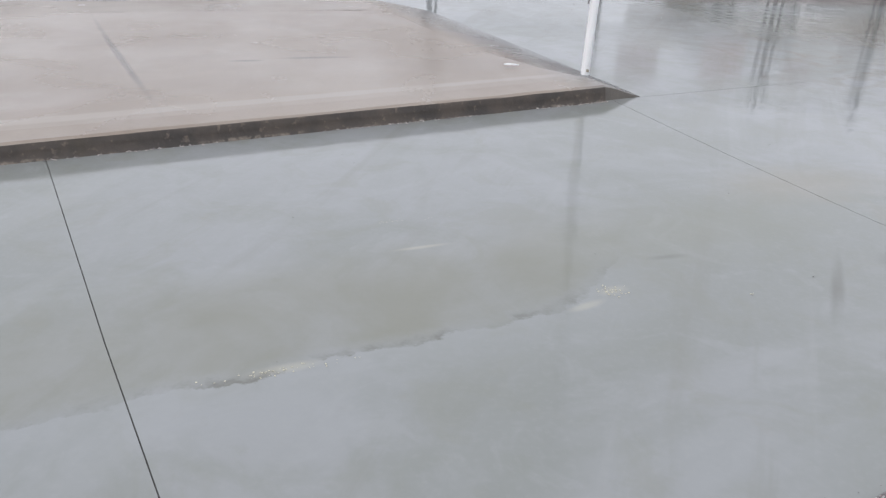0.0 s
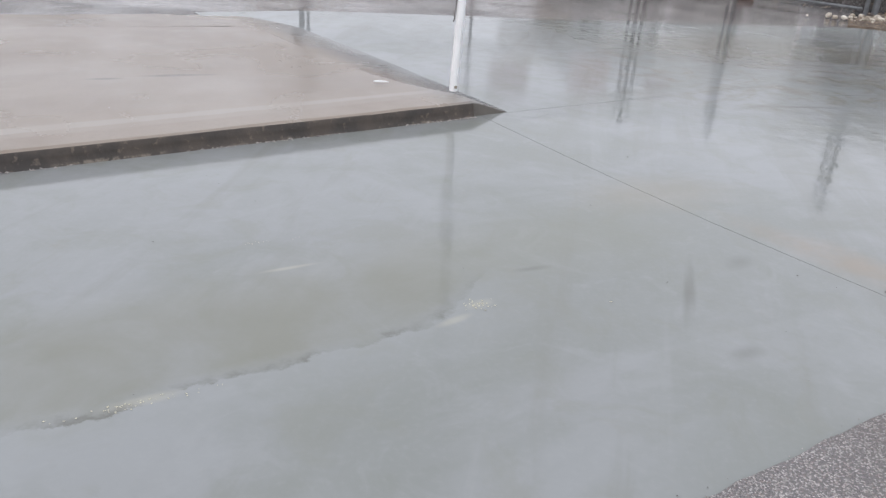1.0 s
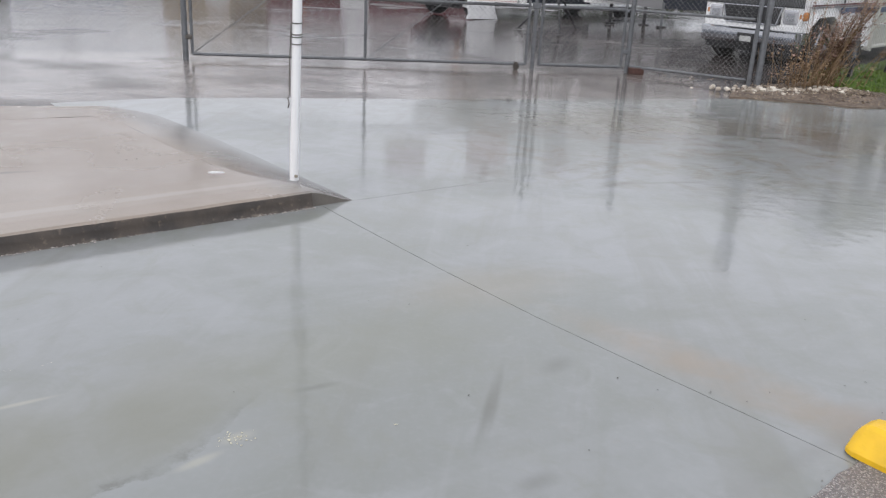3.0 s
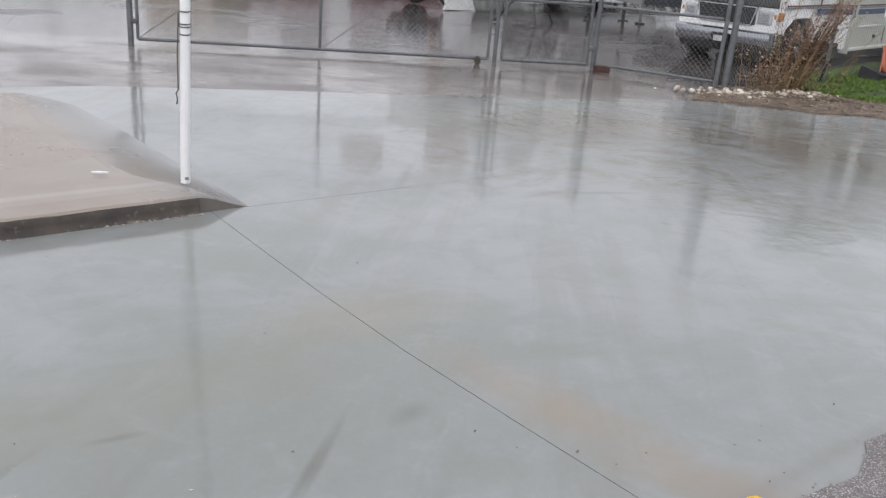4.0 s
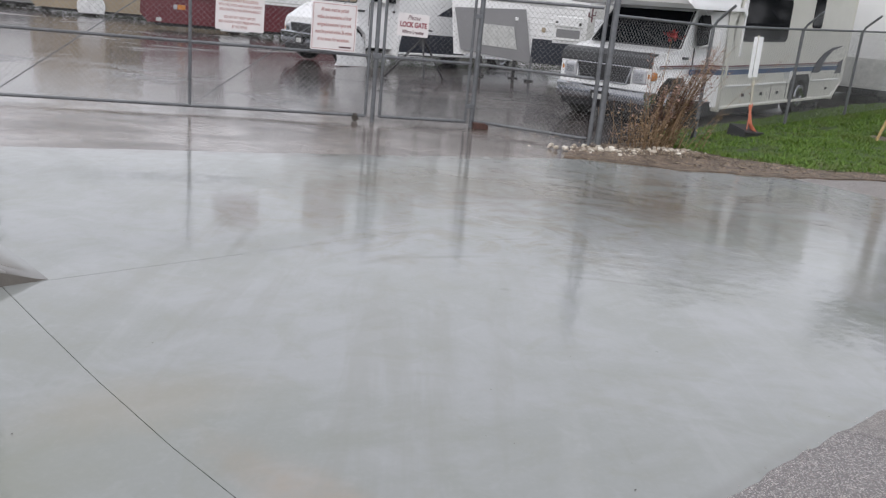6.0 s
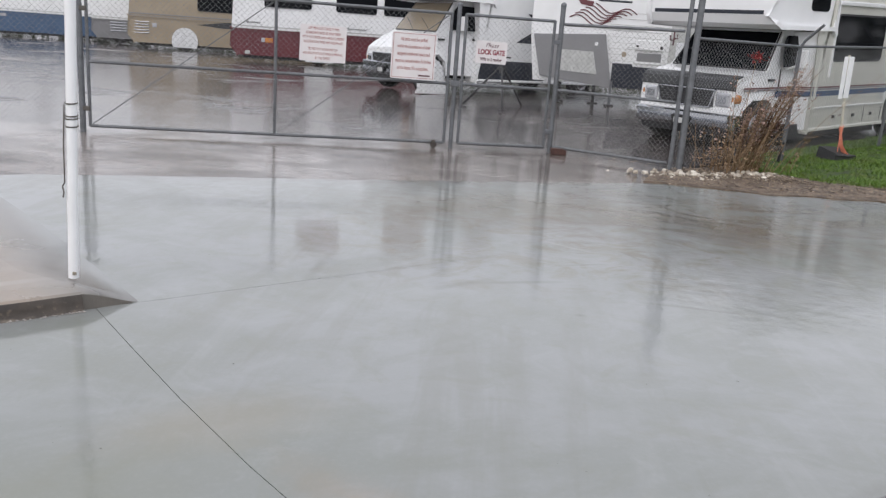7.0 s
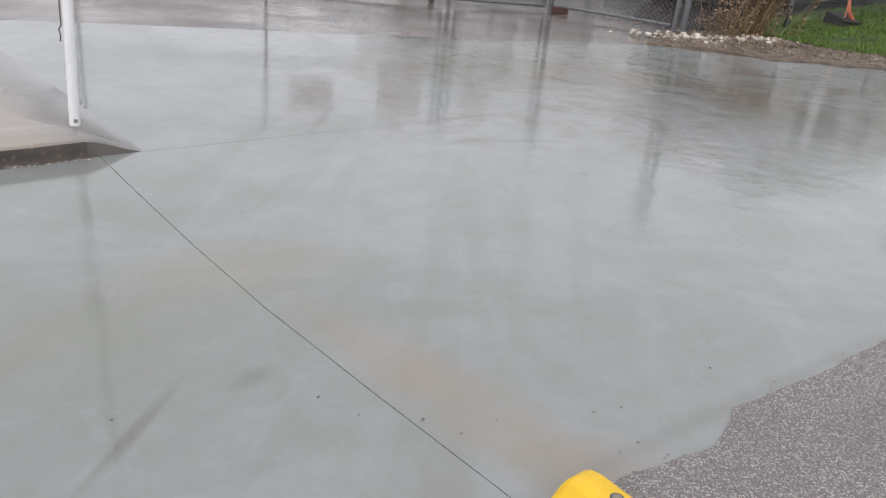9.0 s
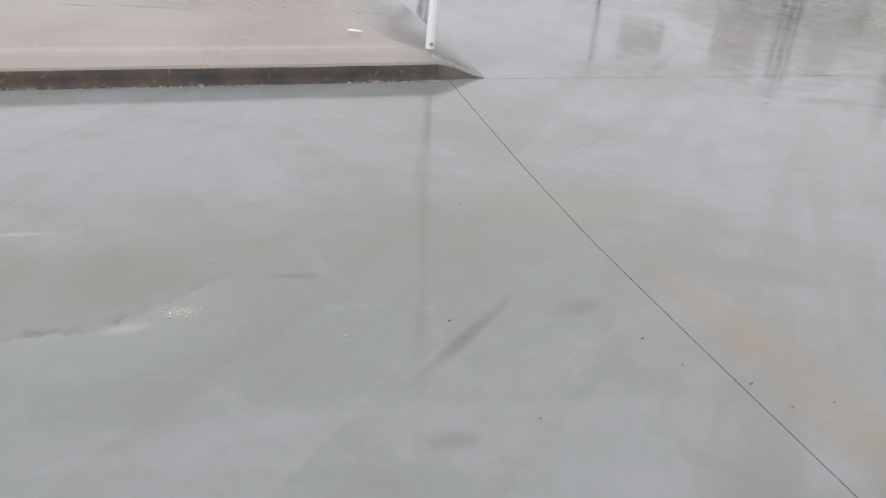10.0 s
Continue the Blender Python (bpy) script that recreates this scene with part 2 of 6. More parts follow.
def slab_concrete():
    w = Net("slab_concrete")
    big, mid, fine = w.noise(0.7, 4), w.noise(3.0, 6), w.noise(55, 5)
    col = w.mix(w.ramp(big, 0.35, 0.65), (0.262, 0.212, 0.17), (0.32, 0.272, 0.228))
    col = w.mix(w.ramp(mid, 0.5, 0.75, 0, 0.3), col, (0.35, 0.32, 0.282))
    col = w.mix(w.ramp(fine, 0.4, 0.85, 0, 0.2), col, (0.21, 0.178, 0.147))
    for x, y, rx, ry, a, d in ((-5.2, -6.56, 0.36, 0.06, 15, 0.6), (-5.6, -6.72, 0.16, 0.05, 15, 0.6), (-6.48, -6.7, 2.0, 0.036, -59.3, 0.75)):
        col = w.mix(w.math("MULTIPLY", w.blob(x, y, rx, ry, radians(a), 0.8), d), col, (0.12, 0.1, 0.085))
    band = w.blob(-6.6, -8.5, 5.5, 0.07, ANG, 0.5)
    col = w.mix(w.math("MULTIPLY", band, 0.5), col, (0.4, 0.365, 0.325))
    # the ramped side turns grey, then paler and bluer towards its foot
    side = w.n.new("ShaderNodeVectorMath")
    side.operation = "DOT_PRODUCT"
    side.inputs[1].default_value = (UX, UY, 0)
    w.l.new(w.pos, side.inputs[0])
    along = w.math("ADD", w.math("ADD", side.outputs["Value"], 3.2 * UX + 7.1 * UY), w.math("MULTIPLY", w.math("SUBTRACT", mid, 0.5), 0.2))
    col = w.mix(w.ramp(along, -0.3, 0.1, 0, 0.9), col, (0.215, 0.21, 0.2))
    col = w.mix(w.ramp(along, 0.06, 0.28, 0, 0.9), col, (0.255, 0.265, 0.262))
    fwd = w.n.new("ShaderNodeVectorMath")
    fwd.operation = "DOT_PRODUCT"
    fwd.inputs[1].default_value = (-UY, UX, 0)
    w.l.new(w.pos, fwd.inputs[0])
    depth = w.math("ADD", fwd.outputs["Value"], 7.1 * UX - 3.2 * UY)
    # shade of the steep front tip, painted in as a darker grey
    col = w.mix(w.math("MULTIPLY", w.ramp(along, 0.0, 0.1, 0, 0.8), w.ramp(depth, 0.42, 0.12)), col, (0.13, 0.122, 0.112))
    film = w.ramp(w.noise(1.1, 3, distort=0.5), 0.25, 0.72)
    rough = w.ramp(w.math("ADD", film, w.math("MULTIPLY", fine, 0.2)), 0.0, 1.2, 0.18, 0.29)
    rough = w.math("SUBTRACT", rough, w.ramp(along, 0.05, 0.3, 0.0, 0.08))
    nrm = w.bump(w.noise(9, 3), 0.05, 0.012)
    nrm = w.bump(fine, 0.05, 0.005, nrm)
    return w.done(col, rough, nrm)


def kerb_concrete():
    w = Net("dark_kerb_concrete")
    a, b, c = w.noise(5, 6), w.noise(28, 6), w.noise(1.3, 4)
    # far darker brown than the slab's top, with paler mottling and foot line
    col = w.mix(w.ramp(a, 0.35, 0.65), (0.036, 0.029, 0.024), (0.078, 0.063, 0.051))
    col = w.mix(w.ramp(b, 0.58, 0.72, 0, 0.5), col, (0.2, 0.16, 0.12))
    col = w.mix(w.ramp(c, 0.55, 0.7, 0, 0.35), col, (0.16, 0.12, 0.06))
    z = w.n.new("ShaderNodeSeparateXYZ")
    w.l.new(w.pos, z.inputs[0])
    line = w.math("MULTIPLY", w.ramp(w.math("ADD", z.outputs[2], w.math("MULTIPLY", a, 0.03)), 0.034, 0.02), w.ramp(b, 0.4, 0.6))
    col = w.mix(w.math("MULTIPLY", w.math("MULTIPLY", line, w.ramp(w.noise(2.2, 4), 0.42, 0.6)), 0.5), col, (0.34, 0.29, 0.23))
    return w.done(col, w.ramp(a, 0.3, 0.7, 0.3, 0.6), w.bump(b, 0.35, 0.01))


def wet_asphalt(name, lo, hi, puddles=(0.45, 0.6), stone=90.0, dry=0.42):
    w = Net(name)
    big, mid, fine = w.noise(0.35, 5, distort=0.5), w.noise(1.1, 6, stretch=(1.6, 0.9, 1), turn=radians(-18), distort=0.6), w.noise(stone, 4)
    col = w.mix(w.ramp(mid, 0.35, 0.65), lo, hi)
    col = w.mix(w.ramp(fine, 0.55, 0.7, 0, 0.55), col, tuple(min(1, c * 2.0) for c in hi))
    grime = w.noise(8, 6, 0.65, distort=0.4)
    col = w.mix(w.ramp(grime, 0.45, 0.65, 0, 0.5), col, tuple(c * 0.75 for c in lo))
    pud = w.ramp(w.math("ADD", w.math("MULTIPLY", big, 0.6), w.math("ADD", w.math("MULTIPLY", mid, 0.3), w.math("MULTIPLY", grime, 0.1))), *puddles)
    rough = w.ramp(pud, 0, 1, dry, 0.09)
    wet = w.math("SUBTRACT", 1.0, pud)
    nrm = w.bump(w.math("MULTIPLY", fine, wet), 0.35, 0.008)
    nrm = w.bump(w.noise(5, 4, 0.6, stretch=(2.0, 0.7, 1), turn=radians(-18)), 0.2, 0.014, nrm)
    nrm = w.bump(w.noise(24, 4), 0.2, 0.008, nrm)
    return w.done(col, rough, nrm)


def chip_asphalt():
    w = Net("worn_chip_asphalt")
    vor = w.n.new("ShaderNodeTexVoronoi")
    vor.inputs["Scale"].default_value = 200
    w.l.new(w.pos, vor.inputs["Vector"])
    hue = w.n.new("ShaderNodeSeparateColor")
    w.l.new(vor.outputs["Color"], hue.inputs[0])
    chips = w.ramp(hue.outputs[0], 0.45, 0.98)
    col = w.mix(chips, (0.25, 0.235, 0.235), (0.74, 0.705, 0.69))
    col = w.mix(w.ramp(hue.outputs[1], 0.7, 0.9, 0, 0.5), col, (0.4, 0.31, 0.29))
    col = w.mix(w.ramp(vor.outputs["Distance"], 0.4, 0.8, 0, 0.75), col, (0.17, 0.158, 0.16))
    col = w.mix(w.ramp(w.noise(1.4, 5), 0.4, 0.7, 0, 0.35), col, (0.2, 0.175, 0.16))
    # an older, paler stretch of paving, with a ragged seam across the road
    dot = w.n.new("ShaderNodeVectorMath")
    dot.operation = "DOT_PRODUCT"
    dot.inputs[1].default_value = (0.669, 0.743, 0)
    w.l.new(w.pos, dot.inputs[0])
    across = w.math("ADD", dot.outputs["Value"], w.math("MULTIPLY", w.noise(4, 4), 0.16))
    col = w.mix(w.math("MULTIPLY", w.ramp(across, -6.25, -6.19), 0.42), col, (0.36, 0.335, 0.315))
    col = w.mix(w.math("MULTIPLY", w.math("MULTIPLY", w.ramp(across, -6.27, -6.24), w.ramp(across, -6.2, -6.23)), 0.3), col, (0.1, 0.092, 0.092))
    up = w.math("SUBTRACT", 1.0, vor.outputs["Distance"])
    return w.done(col, w.ramp(chips, 0, 1, 0.45, 0.28), w.bump(up, 1.0, 0.008))


def soil():
    w = Net("wet_leafy_soil")
    a, b = w.noise(6, 6), w.noise(45, 5)
    col = w.mix(w.ramp(a, 0.35, 0.65), (0.085, 0.06, 0.042), (0.19, 0.14, 0.1))
    col = w.mix(w.ramp(b, 0.55, 0.72, 0, 0.8), col, (0.33, 0.27, 0.21))
    return w.done(col, w.ramp(b, 0.3, 0.7, 0.75, 0.4), w.bump(b, 0.7, 0.02))


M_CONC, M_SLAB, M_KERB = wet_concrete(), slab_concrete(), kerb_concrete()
M_LOT = wet_asphalt("wet_lot_asphalt", (0.056, 0.051, 0.05), (0.145, 0.124, 0.117), (0.36, 0.5), dry=0.3)
M_MUD = wet_asphalt("muddy_wet_asphalt", (0.092, 0.074, 0.064), (0.265, 0.235, 0.218), (0.36, 0.56), dry=0.2)


M_CHIP, M_SOIL = chip_asphalt(), soil()
M_JOINT = mat("dark_joint_filler", (0.1, 0.094, 0.085), 0.6)
M_GALV = mat("galvanized_steel", (0.165, 0.174, 0.185), 0.5, 0.5, 0.2, 14, 0.1)
M_WIRE = mat("galvanized_wire", (0.27, 0.275, 0.28), 0.5, 0.6, 0.15, 20)
M_PVC = mat("white_pvc", (0.86, 0.87, 0.88), 0.35, 0, 0.05, 4)
M_DARKWIRE = mat("dark_tie_wire", (0.12, 0.11, 0.1), 0.6, 0.4)
M_SIGN = mat("white_sign_panel", (0.76, 0.73, 0.73), 0.4, 0, 0.05, 5)
M_RED = mat("faded_red_print", (0.43, 0.21, 0.2), 0.6)
M_DARKRED = mat("dark_red_print", (0.27, 0.06, 0.08), 0.6)
M_INK = mat("dark_print", (0.13, 0.06, 0.07), 0.6)
M_BRICK = mat("brown_brick", (0.075, 0.034, 0.026), 0.55, 0, 0.35, 30, 0.5, 90)
M_YELLOW = mat("yellow_painted_rubber", (0.83, 0.5, 0.015), 0.42, 0, 0.14, 9, 0.25, 70)
M_BOLT = mat("weathered_bolt", (0.3, 0.27, 0.22), 0.5, 0.6)
M_WHITE = mat("white_vehicle_paint", (0.86, 0.87, 0.88), 0.25, 0, 0.04, 2, coat=0.5)
M_CREAM = mat("cream_fibreglass", (0.62, 0.62, 0.565), 0.35, 0, 0.05, 2, coat=0.2)
M_GLASS = mat("dark_tinted_glass", (0.006, 0.007, 0.009), 0.07, 0, 0.1, 2, spec=0.1)
M_CHROME = mat("chrome", (0.42, 0.43, 0.45), 0.12, 1.0, 0.05, 3)
M_BLACK = mat("black_plastic", (0.022, 0.022, 0.024), 0.45, 0, 0.2)
M_RUBBER = mat("tyre_rubber", (0.02, 0.02, 0.02), 0.7, 0, 0.25, 20)
M_BLUE = mat("blue_stripe_paint", (0.03, 0.075, 0.17), 0.35)
M_MAROON = mat("maroon_paint", (0.125, 0.022, 0.03), 0.3, 0, 0.1, 2, coat=0.3)
M_AMBER = mat("amber_lens", (0.55, 0.22, 0.06), 0.2)
M_LENS = mat("clear_headlight_lens", (0.5, 0.51, 0.54), 0.15, 0.3)
M_GREY = mat("grey_fibreglass", (0.24, 0.24, 0.25), 0.4, 0, 0.06, 2)
M_LIGHTGREY = mat("pale_grey_panel", (0.52, 0.53, 0.52), 0.4)
M_NAVY = mat("dark_navy_paint", (0.018, 0.022, 0.035), 0.3)
M_TAN = mat("tan_coach_paint", (0.33, 0.27, 0.19), 0.3, 0, 0.08, 1.5, coat=0.3)
M_DBLUE = mat("blue_van_paint", (0.05, 0.1, 0.19), 0.3, 0, 0.08, 2, coat=0.3)
M_TARP = mat("white_vinyl_cover", (0.72, 0.73, 0.74), 0.4, 0, 0.12, 6, 0.6, 14)
M_ORANGE = mat("orange_bristle", (0.7, 0.24, 0.15), 0.6, 0, 0.2, 60)
M_PALMTRUNK = mat("fibrous_palm_trunk", (0.17, 0.1, 0.055), 0.85, 0, 0.5, 25, 0.8, 60)
M_FROND = mat("palm_frond_green", (0.07, 0.1, 0.035), 0.5, 0, 0.35, 3)
M_DRYFROND = mat("dry_palm_frond", (0.26, 0.19, 0.1), 0.7, 0, 0.3, 5)
M_WOOD = mat("pale_timber_stake", (0.5, 0.36, 0.17), 0.7, 0, 0.2, 12, 0.3)
M_DRY = mat("dry_brown_weed", (0.26, 0.165, 0.085), 0.8, 0, 0.4, 12)
M_RUST = mat("rust_red_seed_head", (0.2, 0.1, 0.075), 0.8, 0, 0.4, 30)
# wet concrete made darker to carry the shade on the ramp's upright end
M_RAMP = mat("shaded_wet_ramp_concrete", (0.15, 0.136, 0.12), 0.4, 0, 0.16, 6, 0.25, 45)
M_REDHEAD = mat("dull_red_flower", (0.36, 0.07, 0.07), 0.7, 0, 0.4, 20)
M_STONE = mat("white_limestone", (0.55, 0.49, 0.41), 0.75, 0, 0.25, 25, 0.6, 60)
M_LEAF = mat("dead_leaf", (0.1, 0.075, 0.055), 0.7, 0, 0.4)
M_GRIT = mat("loose_chippings", (0.3, 0.28, 0.27), 0.5)
M_BIT = mat("dark_leaf_bit", (0.05, 0.043, 0.036), 0.6, 0, 0.4)
M_TREE = mat("distant_foliage", (0.055, 0.075, 0.04), 0.8, 0, 0.4, 1.0)
M_CYCLE = mat("grass_blade", (0.07, 0.17, 0.025), 0.5, 0, 0.35, 2.5)


def vary(m, lo, hi, source):
    """Gives each island, or each object, of a material its own shade between two colours."""
    n, l = m.node_tree.nodes, m.node_tree.links
    g = n.new("ShaderNodeNewGeometry" if source == "Random Per Island" else "ShaderNodeObjectInfo")
    r = n.new("ShaderNodeValToRGB")
    r.color_ramp.elements[0].color, r.color_ramp.elements[1].color = (*lo, 1), (*hi, 1)
    l.new(g.outputs[source], r.inputs[0])
    l.new(r.outputs[0], n["Principled BSDF"].inputs["Base Color"])


vary(M_GRIT, (0.13, 0.12, 0.12), (0.5, 0.46, 0.42), "Random Per Island")
vary(M_STONE, (0.4, 0.34, 0.27), (0.84, 0.79, 0.7), "Random")
M_FOAM = mat("pale_foam", (0.58, 0.55, 0.42), 0.6)


# ---- mesh helpers ----
def mesh_of(name, verts, faces, material, smooth_shade=False):
    me = bpy.data.meshes.new(name)
    me.from_pydata([tuple(v) for v in verts], [], faces)
    me.materials.append(material)
    if smooth_shade:
        me.polygons.foreach_set("use_smooth", [True] * len(me.polygons))
    me.update()
    return me


def part(name, bm, material, parent=None, label="", smooth_shade=False):
    me = bpy.data.meshes.new(name)
    bmesh.ops.recalc_face_normals(bm, faces=bm.faces)
    bm.to_mesh(me)
    bm.free()
    me.materials.append(material)
    if smooth_shade:
        me.polygons.foreach_set("use_smooth", [True] * len(me.polygons))
    ob = new(name, me)
    ob.parent = parent
    if label:
        ob["label"] = label
    return ob


def thing(name, m=None, label="", category="", group="", kind=""):
    ob = new(name)
    ob.empty_display_size = 0.2
    ob.matrix_basis = m if m is not None else Matrix.Identity(4)
    return tagged(ob, label, category, group, kind)


def box(bm, x0, x1, y0, y1, z0, z1, bevel=0.0, m=None):
    r = bmesh.ops.create_cube(bm, size=1)
    vs = r["verts"]
    bmesh.ops.transform(bm, matrix=Matrix.Translation(((x0 + x1) / 2, (y0 + y1) / 2, (z0 + z1) / 2)) @ Matrix.Diagonal((x1 - x0, y1 - y0, z1 - z0, 1)), verts=vs)
    if bevel:
        es = list({e for v in vs for e in v.link_edges})
        out = bmesh.ops.bevel(bm, geom=es, offset=bevel, segments=2, affect="EDGES", profile=0.5)
        vs = list({v for f in out["faces"] for v in f.verts} | {v for v in vs if v.is_valid})
    if m is not None:
        bmesh.ops.transform(bm, matrix=m, verts=vs)
    return bm


def newbox(*a, **k):
    return box(bmesh.new(), *a, **k)


def tube(bm, pts, r, sides=8, r1=None, cap=True):
    """A round bar along a line of points, its radius going from r to r1."""
    pts = [Vector(p) for p in pts]
    r1 = r if r1 is None else r1
    rings = []
    for i, p in enumerate(pts):
        d = (pts[min(i + 1, len(pts) - 1)] - pts[max(i - 1, 0)]).normalized()
        a = d.cross(Vector((0, 0, 1)) if abs(d.z) < 0.9 else Vector((1, 0, 0))).normalized()
        b = d.cross(a)
        rr = r + (r1 - r) * i / max(1, len(pts) - 1)
        rings.append([bm.verts.new(p + rr * (math.cos(2 * math.pi * k / sides) * a + math.sin(2 * math.pi * k / sides) * b)) for k in range(sides)])
    for s, t in zip(rings, rings[1:]):
        for k in range(sides):
            bm.faces.new((s[k], s[(k + 1) % sides], t[(k + 1) % sides], t[k]))
    if cap:
        bm.faces.new(rings[0][::-1])
        bm.faces.new(rings[-1])
    return bm


def bar(pts, r, sides=8, r1=None):
    return tube(bmesh.new(), pts, r, sides, r1)


def prism(profile, bm=None):
    """A closed side outline (x, z, half width) drawn out to both sides."""
    bm = bm or bmesh.new()
    a = [bm.verts.new((x, -w, z)) for x, z, w in profile]
    b = [bm.verts.new((x, w, z)) for x, z, w in profile]
    n = len(profile)
    for i in range(n):
        bm.faces.new((a[i], a[(i + 1) % n], b[(i + 1) % n], b[i]))
    for f in (bm.faces.new(a), bm.faces.new(b[::-1])):
        bmesh.ops.triangulate(bm, faces=[f])
    return bm


def plate(pts, thick, bm=None):
    """A flat outline given thickness along its normal."""
    bm = bm or bmesh.new()
    pts = [Vector(p) for p in pts]
    nrm = sum(((pts[i] - pts[0]).cross(pts[i + 1] - pts[0]) for i in range(1, len(pts) - 1)), Vector()).normalized()
    a = [bm.verts.new(p) for p in pts]
    b = [bm.verts.new(p + nrm * thick) for p in pts]
    n = len(pts)
    for i in range(n):
        bm.faces.new((a[i], a[(i + 1) % n], b[(i + 1) % n], b[i]))
    bm.faces.new(a[::-1])
    bm.faces.new(b)
    return bm


def rounded(x0, x1, z0, z1, r, n=4):
    """The outline of a rectangle with round corners."""
    out = []
    for cx, cz, s in ((x1 - r, z1 - r, 0), (x0 + r, z1 - r, 90), (x0 + r, z0 + r, 180), (x1 - r, z0 + r, 270)):
        out += [(cx + r * math.cos(radians(s + 90 * k / n)), cz + r * math.sin(radians(s + 90 * k / n))) for k in range(n + 1)]
    return out


def sideplate(x0, x1, z0, z1, y, r=0.05, thick=0.012):
    """A rounded plate on a side wall that faces -y."""
    return plate([(x, y, z) for x, z in rounded(x0, x1, z0, z1, r)], thick)


def wheel(parent, x, y, r, w, rim_label="chrome wheel", face=-1, cover=None):
    """A wheel with tyre and rim under a vehicle, its outer face towards -y."""
    bm = bmesh.new()
    prof = [(0.62 * r, -w / 2), (0.9 * r, -w / 2), (r, -w / 2 + 0.04), (r, w / 2 - 0.04), (0.9 * r, w / 2), (0.62 * r, w / 2)]
    n = 28
    rings = [[bm.verts.new((x + q * math.cos(2 * math.pi * k / n), y + d, r + q * math.sin(2 * math.pi * k / n))) for k in range(n)] for q, d in prof]
    for a, b in zip(rings, rings[1:] + rings[:1]):
        for k in range(n):
            bm.faces.new((a[k], a[(k + 1) % n], b[(k + 1) % n], b[k]))
    holder = part("wheel", bm, M_RUBBER, parent, "black rubber tyre on a " + rim_label)
    bm = bmesh.new()
    prof = [(0.64 * r, 0.0), (0.6 * r, 0.035), (0.35 * r, 0.03), (0.3 * r, -0.02), (0.12 * r, -0.06), (0.001, -0.06)]
    rings = [[bm.verts.new((x + q * math.cos(2 * math.pi * k / n), y + face * (w / 2 - 0.02) + d * -face * -1, r + q * math.sin(2 * math.pi * k / n))) for k in range(n)] for q, d in prof]
    for a, b in zip(rings, rings[1:]):
        for k in range(n):
            bm.faces.new((a[k], a[(k + 1) % n], b[(k + 1) % n], b[k]))
    part("rim", bm, M_CHROME, holder, rim_label, True)
    return holder


def sheet(name, ring, material, z=None, lift=0.0, kind="structure", label="", category="", step=0.5, edge=0.001):
    """A ground patch with a wandering outline, laid on the ground's rise."""
    bm = bmesh.new()
    vs = [bm.verts.new((x, y, 0)) for x, y in ring]
    f = bm.faces.new(vs)
    bmesh.ops.triangulate(bm, faces=[f])
    for _ in range(6):
        es = [e for e in bm.edges if e.calc_length() > step * 1.6]
        if es:
            bmesh.ops.subdivide_edges(bm, edges=es, cuts=1)
            bmesh.ops.triangulate(bm, faces=bm.faces)
    for v in bm.verts:
        v.co.z = (rise(v.co.x, v.co.y) if z is None else z) + (min(lift, edge) if v.is_boundary else lift)
    bm.normal_update()
    for fc in bm.faces:
        if fc.normal.z < 0:
            fc.normal_flip()
    if z is None:
        out = bmesh.ops.extrude_edge_only(bm, edges=[e for e in bm.edges if e.is_boundary])
        for v in (g for g in out["geom"] if isinstance(g, bmesh.types.BMVert)):
            v.co.z -= 0.07
    me = bpy.data.meshes.new(name)
    bm.to_mesh(me)
    bm.free()
    me.materials.append(material)
    return tagged(new(name, me), label, category, "", kind)


def wander(pts, amount, step, seed):
    """A line of points made finer and uneven, as a worn edge is."""
    rng = random.Random(seed)
    out = []
    for a, b in zip(pts, pts[1:]):
        n = max(1, int(math.dist(a, b) / step))
        for k in range(n):
            s = k / n
            out.append((a[0] + (b[0] - a[0]) * s + rng.uniform(-amount, amount), a[1] + (b[1] - a[1]) * s + rng.uniform(-amount, amount)))
    return out + [pts[-1]]


# ---- ground ----
def build_ground():
    xs = sorted({-1500, -600, -250, -120, -70, -45, *range(-30, 41, 1), 55, 80, 130, 260, 600, 1500})
    ys = sorted({-1500, -600, -250, -120, -60, -35, *range(-22, 41, 1), 55, 80, 130, 260, 600, 1500})
    verts = [(x, y, rise(x, y) - 0.009) for y in ys for x in xs]
    n = len(xs)
    faces = [(j * n + i, j * n + i + 1, (j + 1) * n + i + 1, (j + 1) * n + i) for j in range(len(ys) - 1) for i in range(n - 1)]
    return tagged(new("ground", mesh_of("ground", verts, faces, M_LOT)), "dark wet asphalt ground of a vehicle storage lot with puddles", "ground", "", "structure")


build_ground()

# brown washed-over asphalt between the concrete and the gate
mud_ring = [(-13.5, -8.9), (-9.2, -6.6), (-4.6, -4.2), (-4.4, -3.6), (2.3, -2.6), *wander([(2.4, -1.7), (2.75, -1.1), (1.5, 0.25)], 0.05, 0.3, 4), (-0.5, 0.9), (-5, 0.6), (-13.5, 0.5)]
sheet("muddy_strip", mud_ring, M_MUD, lift=-0.004, label="brown silt-covered wet asphalt before the gate", category="ground")

# the concrete driveway: panels parted by saw-cut joints
pavement = thing("pavement", None, "wet grey concrete driveway with saw-cut joints and puddles", "driveway", "", "structure")
G = 0.0019


def panel(ring, label=""):
    area = sum(a[0] * b[1] - b[0] * a[1] for a, b in zip(ring, ring[1:] + ring[:1]))
    bm = plate([(x, y, -0.12) for x, y in (ring if area > 0 else ring[::-1])], 0.12)
    return part("concrete_panel", bm, M_CONC, pavement, label)


def xy(u, v):
    p = uv(u, v)
    return (p.x, p.y)


